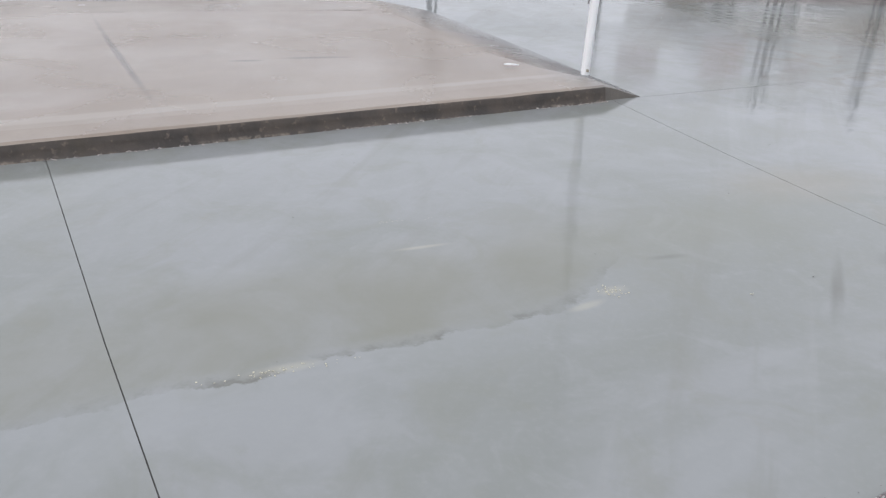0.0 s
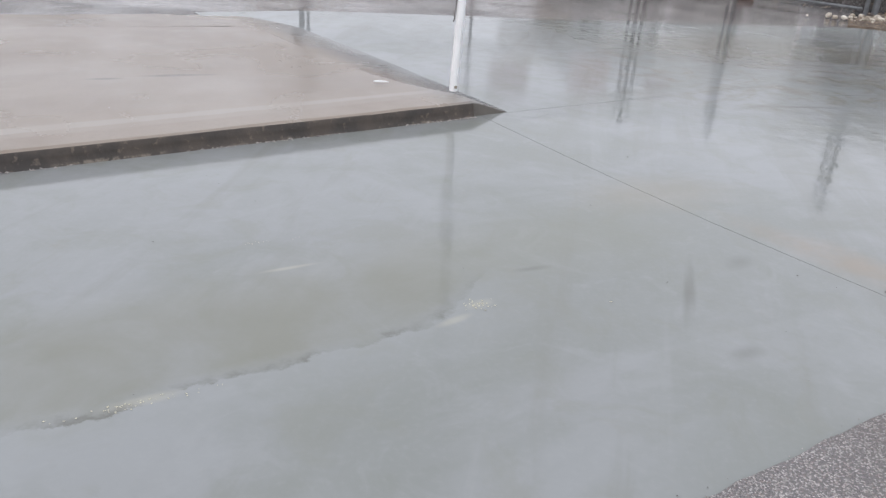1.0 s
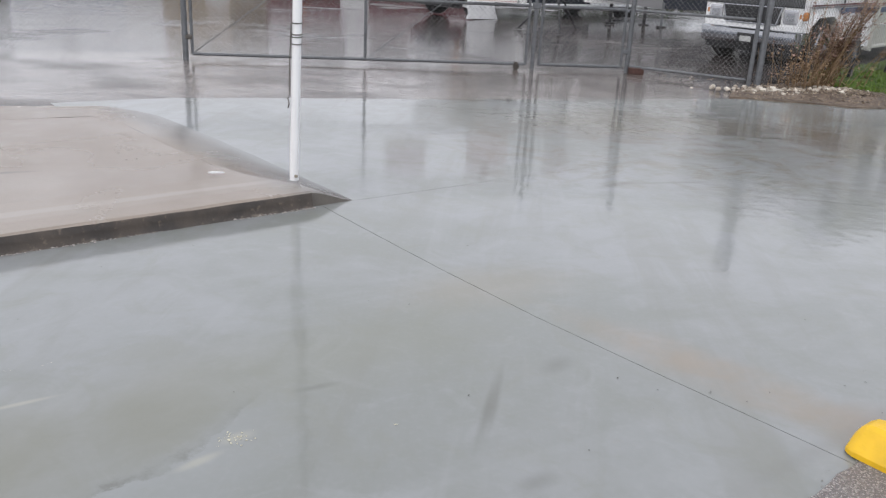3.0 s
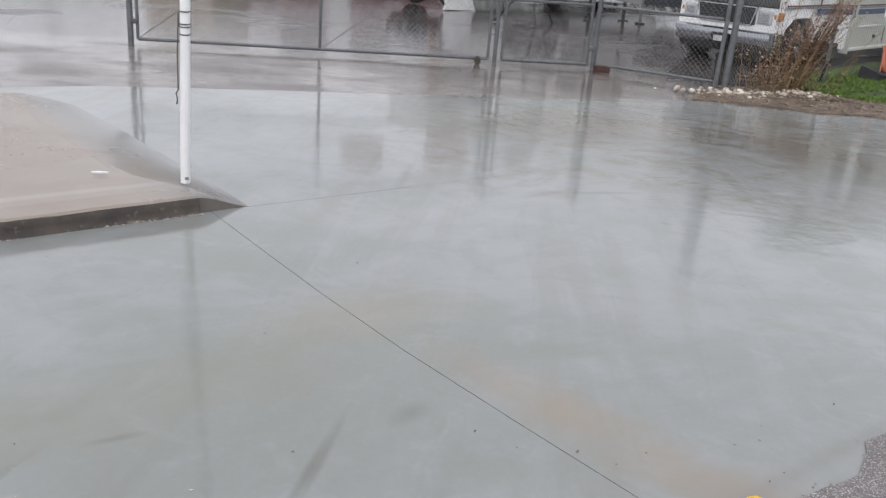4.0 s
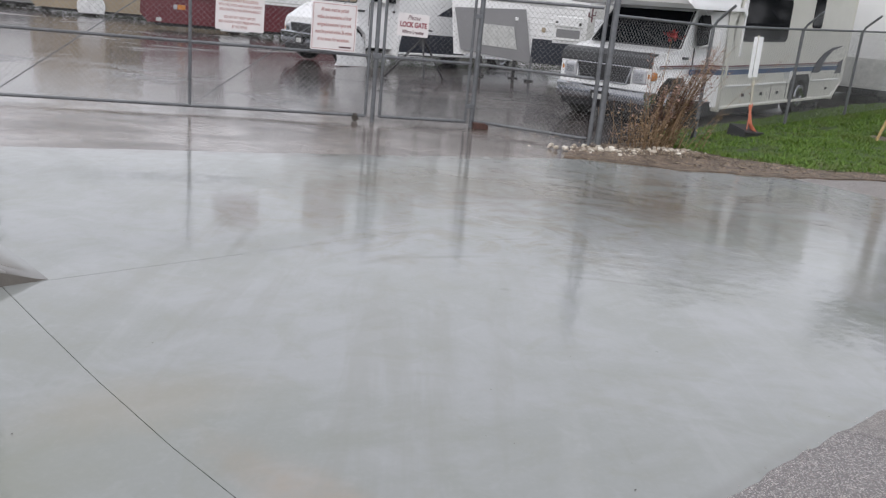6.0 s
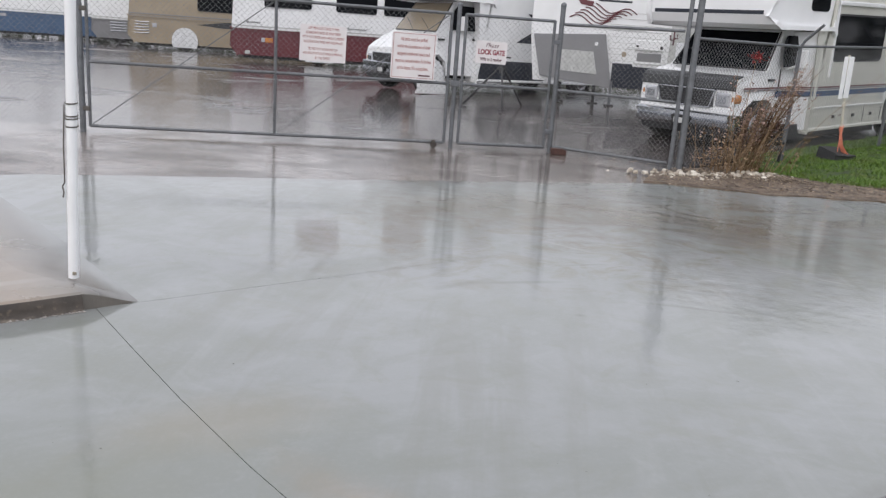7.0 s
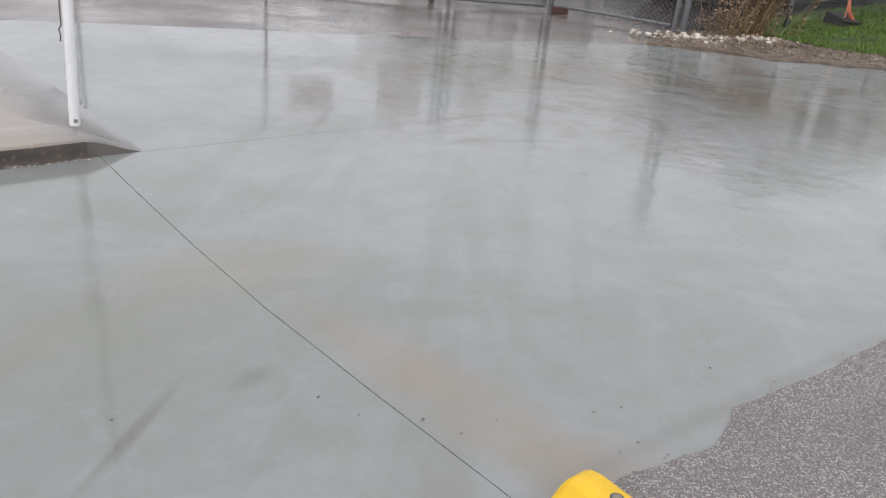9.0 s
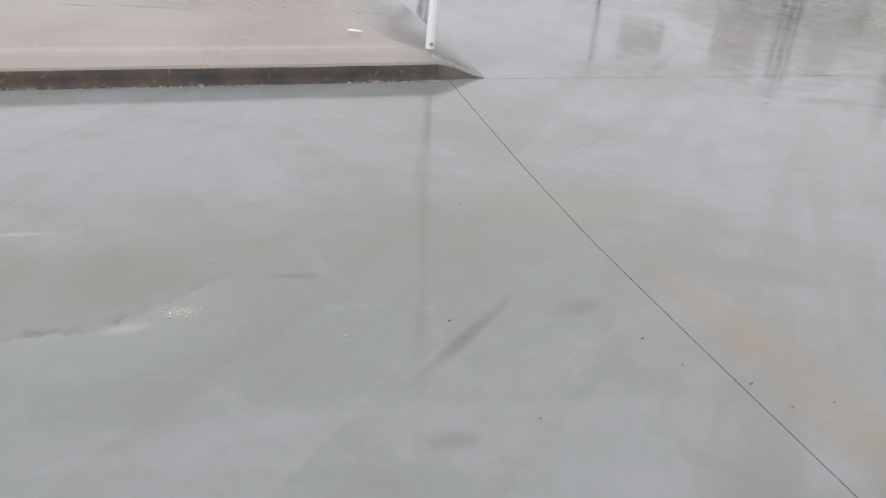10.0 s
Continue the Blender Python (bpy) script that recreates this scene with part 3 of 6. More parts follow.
far_edge = wander([(2.15, -2.32), (0.4, -2.55), (-1.5, -2.82), (-4.6, -3.2)], 0.012, 0.35, 11)
verge_edge = wander([(4.66, -2.97), (3.2, -2.78), (2.15, -2.32)], 0.02, 0.3, 13)
def strip(line, w):
    """The two sides of a joint along a line of points, w metres off its middle."""
    lft, rgt = [], []
    for k, p in enumerate(line):
        d = (Vector(line[min(k + 1, len(line) - 1)]) - Vector(line[max(k - 1, 0)])).normalized()
        lft.append((p[0] - d.y * w, p[1] + d.x * w))
        rgt.append((p[0] + d.y * w, p[1] - d.x * w))
    return lft, rgt


J1 = [(-6.1, -8.47), (-5.1, -10.04), (-4.7, -10.65), (-2.9, -13.4)]
J2 = [(-3.2, -6.96), (-2.9, -7.55), (-2.62, -8.09), (-2.31, -8.65), (-1.98, -9.19), (-1.66, -9.7), (0.3, -12.9)]
J3 = [(-3.02, -6.89), (-1.89, -6.325), (4.65, -3.03)]
l1, r1 = strip(J1, G)
l2, r2 = strip(J2, G)
l3, r3 = strip(J3, G)
panel([*l2, xy(8.72, -6.2), xy(8.74, -3.0), xy(8.7, -1.98), *r3[::-1]])
panel([*l3, *verge_edge[1:], *far_edge[1:], xy(-0.5, 4.2), xy(-0.5, 0.3)])
panel([*r2, *l1[::-1]])
panel([*r1, xy(-9.0, -6.2), xy(-9.0, 0.14)])
for line in (J1, J2, J3):
    a, b = strip(line, 0.0037)
    bm = bmesh.new()
    va, vb = [bm.verts.new((*p, -0.005)) for p in a], [bm.verts.new((*p, -0.005)) for p in b]
    for k in range(len(line) - 1):
        bm.faces.new((va[k], vb[k], vb[k + 1], va[k + 1]))
    part("joint_filler", bm, M_JOINT, pavement, "dark joint between concrete panels")
# the far run of the cross joint is packed with pale silt
a, b = strip([(-2.0, -6.38), (4.6, -3.055)], 0.006)
bm = bmesh.new()
bm.faces.new([bm.verts.new((*p, 0.0008)) for p in (a[0], b[0], b[1], a[1])])
part("joint_filler", bm, M_CONC, pavement, "silt-packed joint")

# chip-surfaced road that laps over the concrete
road_edge = wander([(-4.6, -11.35), (-3.0, -10.49), (-2.33, -10.15), (-1.81, -9.95), (-1.3, -9.63), (-0.97, -9.52), (-0.82, -9.35), (-0.42, -9.17), (0.04, -8.95), (0.53, -8.73), (0.99, -8.53),
                    (1.65, -8.19), (3.5, -7.25), (6.2, -5.9), (12, -2.9)], 0.009, 0.07, 21)
sheet("road", [*road_edge, (40, 10), (40, -30), (-25, -30), (-10, -14.5)], M_CHIP, z=0.0, lift=0.006, label="worn chip-surfaced asphalt road at the driveway's edge", category="road", step=2.0, edge=0.006)

sheet("gravel_apron", [(4.5, -3.1), (4.9, -3.85), (5.25, -4.75), (5.9, -6.3), (14, -2.1), (24, 3.2), (22, 5.6), (14.5, 1.2), (9.6, -1.5), (7.5, -2.2), (5.6, -2.6)], M_CHIP, lift=-0.003,
      label="pale worn gravelly asphalt beside the concrete", category="ground", step=0.35)

# ---- raised slab ----
slab = thing("slab", None, "raised beige concrete slab with dark front edge, wet", "slab", "", "structure")
H = 0.125


def slab_top():
    rng = random.Random(5)
    us = [-9 + 0.25 * k for k in range(37)]
    def row(bm, v, z):
        """One line across the slab; its side edge draws in behind the pole and its back edge runs askew."""
        end, line = -0.24 * smooth(0.14, 0.8, v), []
        for u in us:
            uu = min(u, end)
            back = 0.18 * min(4.0, max(0.0, -uu)) if v > 3 else 0.0
            line.append(bm.verts.new(uv(uu, v + back + rng.uniform(-0.004, 0.004) * (v < 0.12), z + rng.uniform(-0.002, 0.002))))
        return line

    def skin(bm, rows):
        for a, b in zip(rows, rows[1:]):
            for p, q, r, t in zip(a, a[1:], b[1:], b):
                if (p.co - q.co).length > 1e-5 or (r.co - t.co).length > 1e-5:
                    bm.faces.new((p, q, r, t))
        bmesh.ops.remove_doubles(bm, verts=bm.verts, dist=0.0005)

    bm = bmesh.new()
    levels = ((0.1, 0.085), (0.115, 0.096), (0.26, 0.106), (0.6, 0.106), (1.1, 0.084), (1.8, 0.056), (2.6, 0.034), (3.2, 0.026))
    rows = [row(bm, v, z) for v, z in levels]
    edge = [r[-1].co.copy() for r in rows]
    skin(bm, rows)
    back = bmesh.new()
    falls = [row(back, v, z) for v, z in ((3.2, 0.026), (3.32, 0.022), (3.7, 0.008), (4.2, -0.012))]
    edge += [r[-1].co.copy() for r in falls[1:]]
    skin(back, falls)
    side = bmesh.new()
    lines, shoulder = [], None
    for top, v in zip(edge, (0.11, 0.12, 0.26, 0.6, 1.1, 1.8, 2.6, 3.2, 3.32, 3.7, 4.2)):
        low = Vector(uv(0.31 - 0.2 * smooth(3.0, 3.8, v), v, -0.004))
        fall = []
        for t in (0, 0.14, 0.28, 0.42, 0.56, 0.7, 0.85, 1):
            p = top.lerp(low, t)
            p.z = top.z + (low.z - top.z) * (0.45 * t + 0.55 * smooth(0, 1, t))
            fall.append(p)
        lines.append([side.verts.new(p) for p in fall])
        shoulder = shoulder or [p.copy() for p in fall]
    for a, b in zip(lines, lines[1:]):
        for k in range(7):
            side.faces.new((a[k], a[k + 1], b[k + 1], b[k]))
    part("slab_flank", side, M_SLAB, slab, "grey ramped side", True)
    end = bmesh.new()
    end.faces.new([end.verts.new(p) for p in (*shoulder, uv(0.0, 0.1, -0.01))])
    # upright end: its shade is put into the colour
    part("ramp_end", end, M_RAMP, slab, "wet end of the ramped side, its shade painted in")
    part("slab_back", back, M_SLAB, slab, "wet grey ramp behind the slab", True)
    return part("slab_top", bm, M_SLAB, slab)


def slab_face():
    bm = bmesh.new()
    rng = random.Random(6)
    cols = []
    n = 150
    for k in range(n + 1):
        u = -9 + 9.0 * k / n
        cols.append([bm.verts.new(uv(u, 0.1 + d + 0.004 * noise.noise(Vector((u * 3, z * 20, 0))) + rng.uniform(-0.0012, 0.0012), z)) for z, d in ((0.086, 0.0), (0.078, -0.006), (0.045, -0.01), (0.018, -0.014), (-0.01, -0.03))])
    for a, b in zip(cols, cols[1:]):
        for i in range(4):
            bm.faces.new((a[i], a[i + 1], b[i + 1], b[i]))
    return part("slab_face", bm, M_KERB, slab, "dark brown front edge", True)


slab_top()
slab_face()


# ---- fences and gates ----
def chain(name, width, height, parent, m, z0=0.06, pitch=0.072, r=0.0023):
    """Woven diamond wire: zigzag wires that hook into their neighbours."""
    verts, faces = [], []
    half = pitch / 2
    nz = max(1, int(height / half))
    nx = int(width / half)
    for i in range(nx):
        pts = [((i + ((k + i) % 2)) * half, 0.003 * (1 if (k + i) % 2 else -1), z0 + k * half) for k in range(nz + 1)]
        base = len(verts)
        for x, y, z in pts:
            for a in range(3):
                verts.append((x + r * math.cos(2.094 * a), y + r * math.sin(2.094 * a), z))
        for k in range(len(pts) - 1):
            for a in range(3):
                b = (a + 1) % 3
                faces.append((base + 3 * k + a, base + 3 * k + b, base + 3 * k + 3 + b, base + 3 * k + 3 + a))
    me = mesh_of(name, verts, faces, M_WIRE)
    ob = new(name, me)
    ob.parent = parent
    ob.matrix_basis = m
    ob["label"] = "diamond woven galvanized wire"
    return ob


def gate_leaf(name, x0, x1, uprights, braces, label, zb=0.075):
    g = thing(name, pose(0, 0, 0), label, "gate")
    for z in (zb, 0.895, 1.83):
        part("rail", bar([(x0, 0, z), (x1, 0, z)], 0.021), M_GALV, g)
    for x in (x0, x1, *uprights):
        part("upright", bar([(x, 0, zb), (x, 0, 1.84)], 0.021), M_GALV, g)
    for a, b in braces:
        part("brace", bar([a, b], 0.007, 6), M_GALV, g, "thin diagonal brace rod")
    chain("wire_mesh", x1 - x0, 1.78, g, pose(x0, -0.022, 0), zb - 0.02)
    return g


main_gate = gate_leaf("vehicle_gate", -4.79, -0.1, (-2.44,), (((-4.76, 0, 0.1), (-2.48, 0, 1.8)), ((-2.4, 0, 0.1), (-0.14, 0, 1.8))), "closed double-width galvanized chain-link vehicle gate")
walk_gate = gate_leaf("walk_gate", 0.1, 1.36, (), (), "narrow galvanized chain-link walk gate, closed")
part("latch", newbox(-0.06, 0.06, -0.05, 0.02, 0.86, 0.94, 0.01), M_GALV, walk_gate)
for z in (0.3, 1.55):
    part("hinge", newbox(1.36, 1.45, -0.04, 0.03, z - 0.03, z + 0.03, 0.01), M_GALV, walk_gate)
    part("hinge", newbox(-4.87, -4.78, -0.04, 0.03, z - 0.03, z + 0.03, 0.01), M_DARKWIRE, main_gate)
caster = part("caster", bar([(-0.25, -0.03, 0.075), (-0.25, -0.03, 0.11)], 0.03), M_DARKWIRE, main_gate, "dark gate caster")
part("caster_wheel", bar([(-0.25, -0.05, 0.04), (-0.25, -0.01, 0.04)], 0.045, 14), M_BIT, caster)


def fence_post(x, y, top, r, label, base=0.0):
    p = thing("fence_post", pose(x, y, base), label, "fence post", "fence posts")
    part("pipe", bar([(0, 0, -0.05), (0, 0, top)], r, 12), M_GALV, p)
    bm = bmesh.new()
    bmesh.ops.create_uvsphere(bm, u_segments=10, v_segments=6, radius=r * 1.15, matrix=Matrix.Translation((0, 0, top)))
    part("cap", bm, M_GALV, p, "domed cap", True)
    for z in (0.35, 1.1, 1.6):
        part("band", bar([(0, 0, z - 0.012), (0, 0, z + 0.012)], r + 0.005, 12), M_GALV, p)
    return p


fence_post(-4.88, 0.0, 1.9, 0.038, "galvanized steel gate post beside the vehicle gate")
fence_post(0.0, 0.0, 1.95, 0.03, "galvanized steel post between two gates")
fence_post(1.46, 0.0, 2.05, 0.036, "galvanized steel post with a brick at its foot")
fence_post(FENCE[0], FENCE[1], 2.7, 0.042, "tall galvanized corner post of the chain-link fence")
fence_post(FENCE[0] - 0.12, FENCE[1] + 0.02, 2.62, 0.028, "thinner galvanized pipe beside the corner post")


def fence_panel(a, b, label, rails=(0.09, 0.895, 1.8), lift_b=0.0, height=1.72):
    d = Vector((b[0] - a[0], b[1] - a[1], 0))
    w = d.length
    tilt = math.degrees(math.atan2(lift_b, w))
    m = Matrix.Translation((a[0], a[1], a[2] if len(a) > 2 else 0)) @ Euler((0, radians(-tilt), math.atan2(d.y, d.x))).to_matrix().to_4x4()
    f = thing("chain_link_fence", m, label, "fence", "chain-link fence")
    for z in rails:
        part("rail", bar([(0, 0, z), (w, 0, z)], 0.02), M_GALV, f)
    chain("wire_mesh", w, height, f, pose(0, -0.024, 0), 0.07)
    return f


fence_panel((1.49, -0.03), (2.72, -1.2), "angled chain-link fence panel between walk gate and corner post")
fence_panel((-9.2, 0.0), (-4.93, 0.0), "chain-link fence panel with a knuckled bottom edge", rails=(1.8,))


def arm_post(u, base):
    x, y = FENCE[0] + u * UX, FENCE[1] + u * UY
    p = thing("fence_post", pose(x, y, base, 0, 0, 28.4), "galvanized fence post with a bent outward arm", "fence post", "fence posts")
    part("pipe", bar([(0, 0, -0.1), (0, 0, 1.72)], 0.028, 10), M_GALV, p)
    part("arm", bar([(0, 0, 1.7), (0, -0.05, 1.8), (0, -0.3, 2.04)], 0.022, 8), M_GALV, p, "bent outward arm")
    return p


SIDE = [(2.58, 0.02), (5.8, 0.15), (8.6, 0.27), (11.4, 0.38), (14.2, 0.5), (17.0, 0.56)]
for u, b in SIDE:
    arm_post(u, b)
prev = (0.0, 0.0)
for u, b in SIDE:
    pa = (FENCE[0] + prev[0] * UX, FENCE[1] + prev[0] * UY, prev[1])
    pb = (FENCE[0] + u * UX, FENCE[1] + u * UY)
    fence_panel(pa, pb, "chain-link side fence panel along the grass verge", rails=(1.72,), lift_b=b - prev[1], height=1.64)
    prev = (u, b)

bk = thing("brick", pose(1.56, -0.12, 0.0, 0, 0, -8), "dark red-brown brick at the foot of a gate post", "brick")
part("brick_body", newbox(-0.11, 0.11, -0.05, 0.05, -0.006, 0.085, 0.008), M_BRICK, bk)

# ---- white pole ----
pole = thing("white_pole", pose(-3.352, -6.745, 0.106), "white plastic pipe pole standing on the slab corner", "pole")
part("pipe", tube(bmesh.new(), [(0, 0, -0.01), (0.022, 0.0, 0.75), (0.045, 0.0, 1.5), (0.09, 0.01, 3.1)], 0.0275, 20, cap=False), M_PVC, pole, smooth_shade=True)
for z in (0.82, 0.86, 0.875, 0.94):
    part("tie_wire", bar([(0.026 + 0.031 * math.cos(a), 0.031 * math.sin(a), z + 0.004 * math.sin(a * 1.0)) for a in [2 * math.pi * k / 14 for k in range(15)]], 0.0035, 5), M_DARKWIRE, pole, "dark wire tied round the pole")
part("hanging_wire", bar([(-0.006, -0.01, 0.93), (-0.018, -0.01, 0.7), (-0.02, -0.012, 0.52), (-0.032, -0.014, 0.5), (-0.024, -0.02, 0.47), (-0.03, -0.016, 0.44)], 0.004, 5), M_DARKWIRE, pole, "dark hanging wire")
# small brown block that stands for the dark notch at the foot
part("foot_notch", newbox(0.002, 0.022, -0.036, -0.026, 0.012, 0.03, 0.003), M_BOLT, pole)


# ---- signs ----
def words(text, size, x, z, material, parent, name="lettering", align="CENTER", shear=0.0, squeeze=1.0, bold=0.0):
    cu = bpy.data.curves.new(name, "FONT")
    cu.body, cu.size, cu.align_x, cu.align_y, cu.extrude, cu.shear, cu.offset = text, size, align, "CENTER", 0.0008, shear, bold
    tmp = bpy.data.objects.new(name, cu)
    scene.collection.objects.link(tmp)
    me = bpy.data.meshes.new_from_object(tmp.evaluated_get(bpy.context.evaluated_depsgraph_get()))
    bpy.data.objects.remove(tmp)
    me.materials.clear()
    me.materials.append(material)
    ob = new(name, me)
    ob.parent = parent
    ob.matrix_basis = Matrix.Translation((x, -0.0075, z)) @ Euler((radians(90), 0, 0)).to_matrix().to_4x4() @ Matrix.Diagonal((squeeze, 1, 1, 1))
    return ob


def sign(x0, x1, z0, z1, label, turn=0.0):
    s = thing("sign", pose((x0 + x1) / 2, -0.06, (z0 + z1) / 2, 0, turn, 0), label, "sign", "signs on the gates")
    w, h = (x1 - x0) / 2, (z1 - z0) / 2
    part("panel", plate([(x, 0.006, z) for x, z in rounded(-w, w, -h, h, 0.02)], 0.012), M_SIGN, s)
    return s


s1 = sign(-2.13, -1.52, 1.08, 1.55, "white metal sign with faded red capitals on the gate", 1.0)
for k, row in enumerate(("ANY VEHICLES STORED IN THIS", "COMPOUND MUST BE REGISTERED", "WITH THE OFFICE AND HAVE A CURRENT", "REGISTRATION, TAGS AND INSURANCE")):
    words(row, 0.046, 0, 0.19 - 0.058 * k, M_RED, s1, squeeze=0.62, bold=0.0006)
for k, row in enumerate(("DO NOT PUT YOUR UNIT ON", "ANY SPACE WITHOUT PRIOR APPROVAL", "BY THE OFFICE")):
    words(row, 0.046, 0, -0.075 - 0.058 * k, M_RED, s1, squeeze=0.62, bold=0.0006)
s2 = sign(-0.91, -0.305, 0.925, 1.545, "square white metal sign with faded red parking rules", 0.5)
for k, row in enumerate(("All units must be parked", "within the boundaries of their", "assigned numbered space and", "must be parked within 36 inches", "of the fence. No exceptions.")):
    words(row, 0.068, 0, 0.215 - 0.095 * k, M_RED, s2, squeeze=0.55, bold=0.001)
part("signature_bar", newbox(0.08, 0.24, -0.0085, -0.0065, -0.265, -0.245), M_INK, s2, "small dark unreadable line")
for x0, x1, z0, z1 in ((-0.285, 0.285, 0.287, 0.293), (-0.285, 0.285, -0.293, -0.287), (-0.285, -0.279, -0.287, 0.287), (0.279, 0.285, -0.287, 0.287)):
    part("border_line", newbox(x0, x1, -0.0085, -0.0065, z0, z1), M_RED, s2)
s3 = sign(0.255, 0.69, 1.2, 1.5, "white sign asking to lock the gate when leaving", 1.0)
words("Please", 0.085, -0.0, 0.095, M_INK, s3, shear=0.35, squeeze=0.85)
words("LOCK GATE", 0.092, 0, 0.0, M_DARKRED, s3, squeeze=0.75, bold=0.004)
words("When Leaving", 0.062, 0, -0.095, M_INK, s3, squeeze=0.85, bold=0.002)


# ---- wheel stop ----
def wheel_stop():
    s = thing("wheel_stop", pose(-1.375, -9.955, 0.006, 0, 0, -62), "yellow painted rubber wheel stop with a recessed bolt", "wheel stop")
    bm = bmesh.new()
    prof = [(-0.1, 0.0), (-0.1, 0.018), (-0.05, 0.088), (-0.034, 0.1), (0.034, 0.1), (0.05, 0.088), (0.09, 0.018), (0.09, 0.0)]
    ends = [(-0.29, 0.25), (-0.283, 0.55), (-0.27, 0.78), (-0.25, 0.94), (-0.225, 1.0), (1.2, 1.0), (1.45, 0.8), (1.5, 0.3)]
    rings = []
    for x, k in ends:
        rings.append([bm.verts.new((x, y * (0.55 + 0.45 * min(1, k * 1.05)), z * k)) for y, z in prof])
    for a, b in zip(rings, rings[1:]):
        for i in range(len(prof) - 1):
            bm.faces.new((a[i], a[i + 1], b[i + 1], b[i]))
    bm.faces.new(rings[0][::-1])
    bm.faces.new(rings[-1])
    part("body", bm, M_YELLOW, s)
    part("washer", bar([(-0.135, 0, 0.098), (-0.135, 0, 0.1025)], 0.018, 16), M_JOINT, s, "dark bolt recess")
    part("bolt", bar([(-0.135, 0, 0.1), (-0.135, 0, 0.105)], 0.012, 12), M_BOLT, s, "weathered bolt head")


wheel_stop()


# ---- vehicles ----
def on_lot(x, y, pitch=0.0, turn=28.4):
    return Matrix.Translation((x, y, rise(x, y))) @ Euler((0, radians(-pitch), radians(turn))).to_matrix().to_4x4()


def cab(v, paint, hood_cover=True, sunshade=False, wx=-0.22, nose=1.17, drop=0.0):
    """The front of a cutaway van: x runs from nose to tail, -y is the near side; wx is the front axle."""
    body = prism([(-0.8, 0.42, 0.9), (-0.86, 0.62 + drop, 0.93), (-0.86, nose - 0.17, 0.92), (-0.85, nose - 0.03, 0.89), (-0.8, nose + 0.015, 0.88), (-0.4, 0.45 * nose + 0.74, 0.92),
                  (-0.05, 1.31, 0.95), (0.46, 1.95, 0.84), (0.8, 2.06, 0.82), (1.3, 2.06, 0.82), (1.3, 1.3, 1.0), (1.3, 0.42, 1.0),
                  (wx + 0.47, 0.42, 1.0), (wx + 0.42, 0.68, 1.0), (wx + 0.22, 0.84, 1.0), (wx - 0.22, 0.84, 0.98), (wx - 0.42, 0.68, 0.96), (wx - 0.47, 0.42, 0.93)])
    bmesh.ops.bevel(body, geom=[e for e in body.edges if e.calc_length() > 0.12 and len(e.link_faces) == 2 and e.calc_face_angle(0) > 0.3], offset=0.022, segments=2, affect="EDGES")
    cb = part("cab", body, paint, v, "white painted van cab")
    part("arch_liner", newbox(wx - 0.48, wx + 0.48, -0.86, 0.86, 0.3, 0.8), M_BLACK, v)
    # windscreen and side glass
    part("windscreen", plate([(-0.03, -0.9, 1.339), (-0.04, -0.86, 1.327), (-0.04, 0.86, 1.327), (-0.03, 0.9, 1.339), (0.44, 0.8, 1.925), (0.44, -0.8, 1.925)][::-1], 0.014), M_TAN if sunshade else M_GLASS, v,
         "tan windscreen cover" if sunshade else "dark windscreen")
    seal = [(-0.046, 1.316, 0.93), (0.452, 1.94, 0.825)]
    for s in (-1, 1):
        part("windscreen_seal", bar([(x, s * w, z + 0.004) for x, z, w in seal], 0.016, 6), M_BLACK, v)
    part("windscreen_seal", bar([(-0.05, -0.92, 1.316), (-0.05, 0.92, 1.316)], 0.018, 6), M_BLACK, v)
    part("door_window", plate([(0.36, -1.0, 1.37), (1.06, -1.01, 1.37), (1.1, -0.97, 1.45), (1.09, -0.895, 1.84), (1.02, -0.885, 1.88), (0.56, -0.885, 1.885), (0.46, -0.905, 1.78), (0.38, -0.96, 1.56)], 0.03), M_GLASS, v, "dark door window")
    part("door_seam", newbox(1.18, 1.19, -1.006, -0.99, 0.5, 1.36), M_BLACK, v)
    part("door_seam", newbox(0.3, 0.31, -1.006, -0.985, 0.86, 1.34), M_BLACK, v)
    part("door_handle", newbox(0.98, 1.12, -1.03, -0.99, 1.17, 1.22, 0.01), M_BLACK, v)
    part("fender_badge", newbox(0.0, 0.18, -0.99, -0.95, 1.14, 1.18, 0.005), M_BLACK, v)
    # nose: grille in its frame, lamps, bumper
    g0, g1 = 0.7 + drop, 0.98 + drop
    part("grille", newbox(-0.885, -0.83, -0.55, 0.55, g0, g1, 0.012), M_BLACK, v, "black grille in a chrome frame")
    for k in range(6):
        z = g0 + 0.035 + 0.042 * k
        part("grille_bar", newbox(-0.896, -0.88, -0.52, 0.52, z - 0.007, z + 0.007), M_GREYBLACK, v)
    for y in (-0.26, 0.0, 0.26):
        part("grille_bar", newbox(-0.898, -0.884, y - 0.008, y + 0.008, g0, g1), M_GREYBLACK, v)
    part("grille_trim", newbox(-0.9, -0.85, -0.5, 0.5, g0 - 0.018, g0 + 0.008, 0.006), M_CHROME, v)
    part("grille_trim", newbox(-0.9, -0.85, -0.58, 0.58, g1 - 0.01, g1 + 0.016, 0.006), M_CHROME, v)
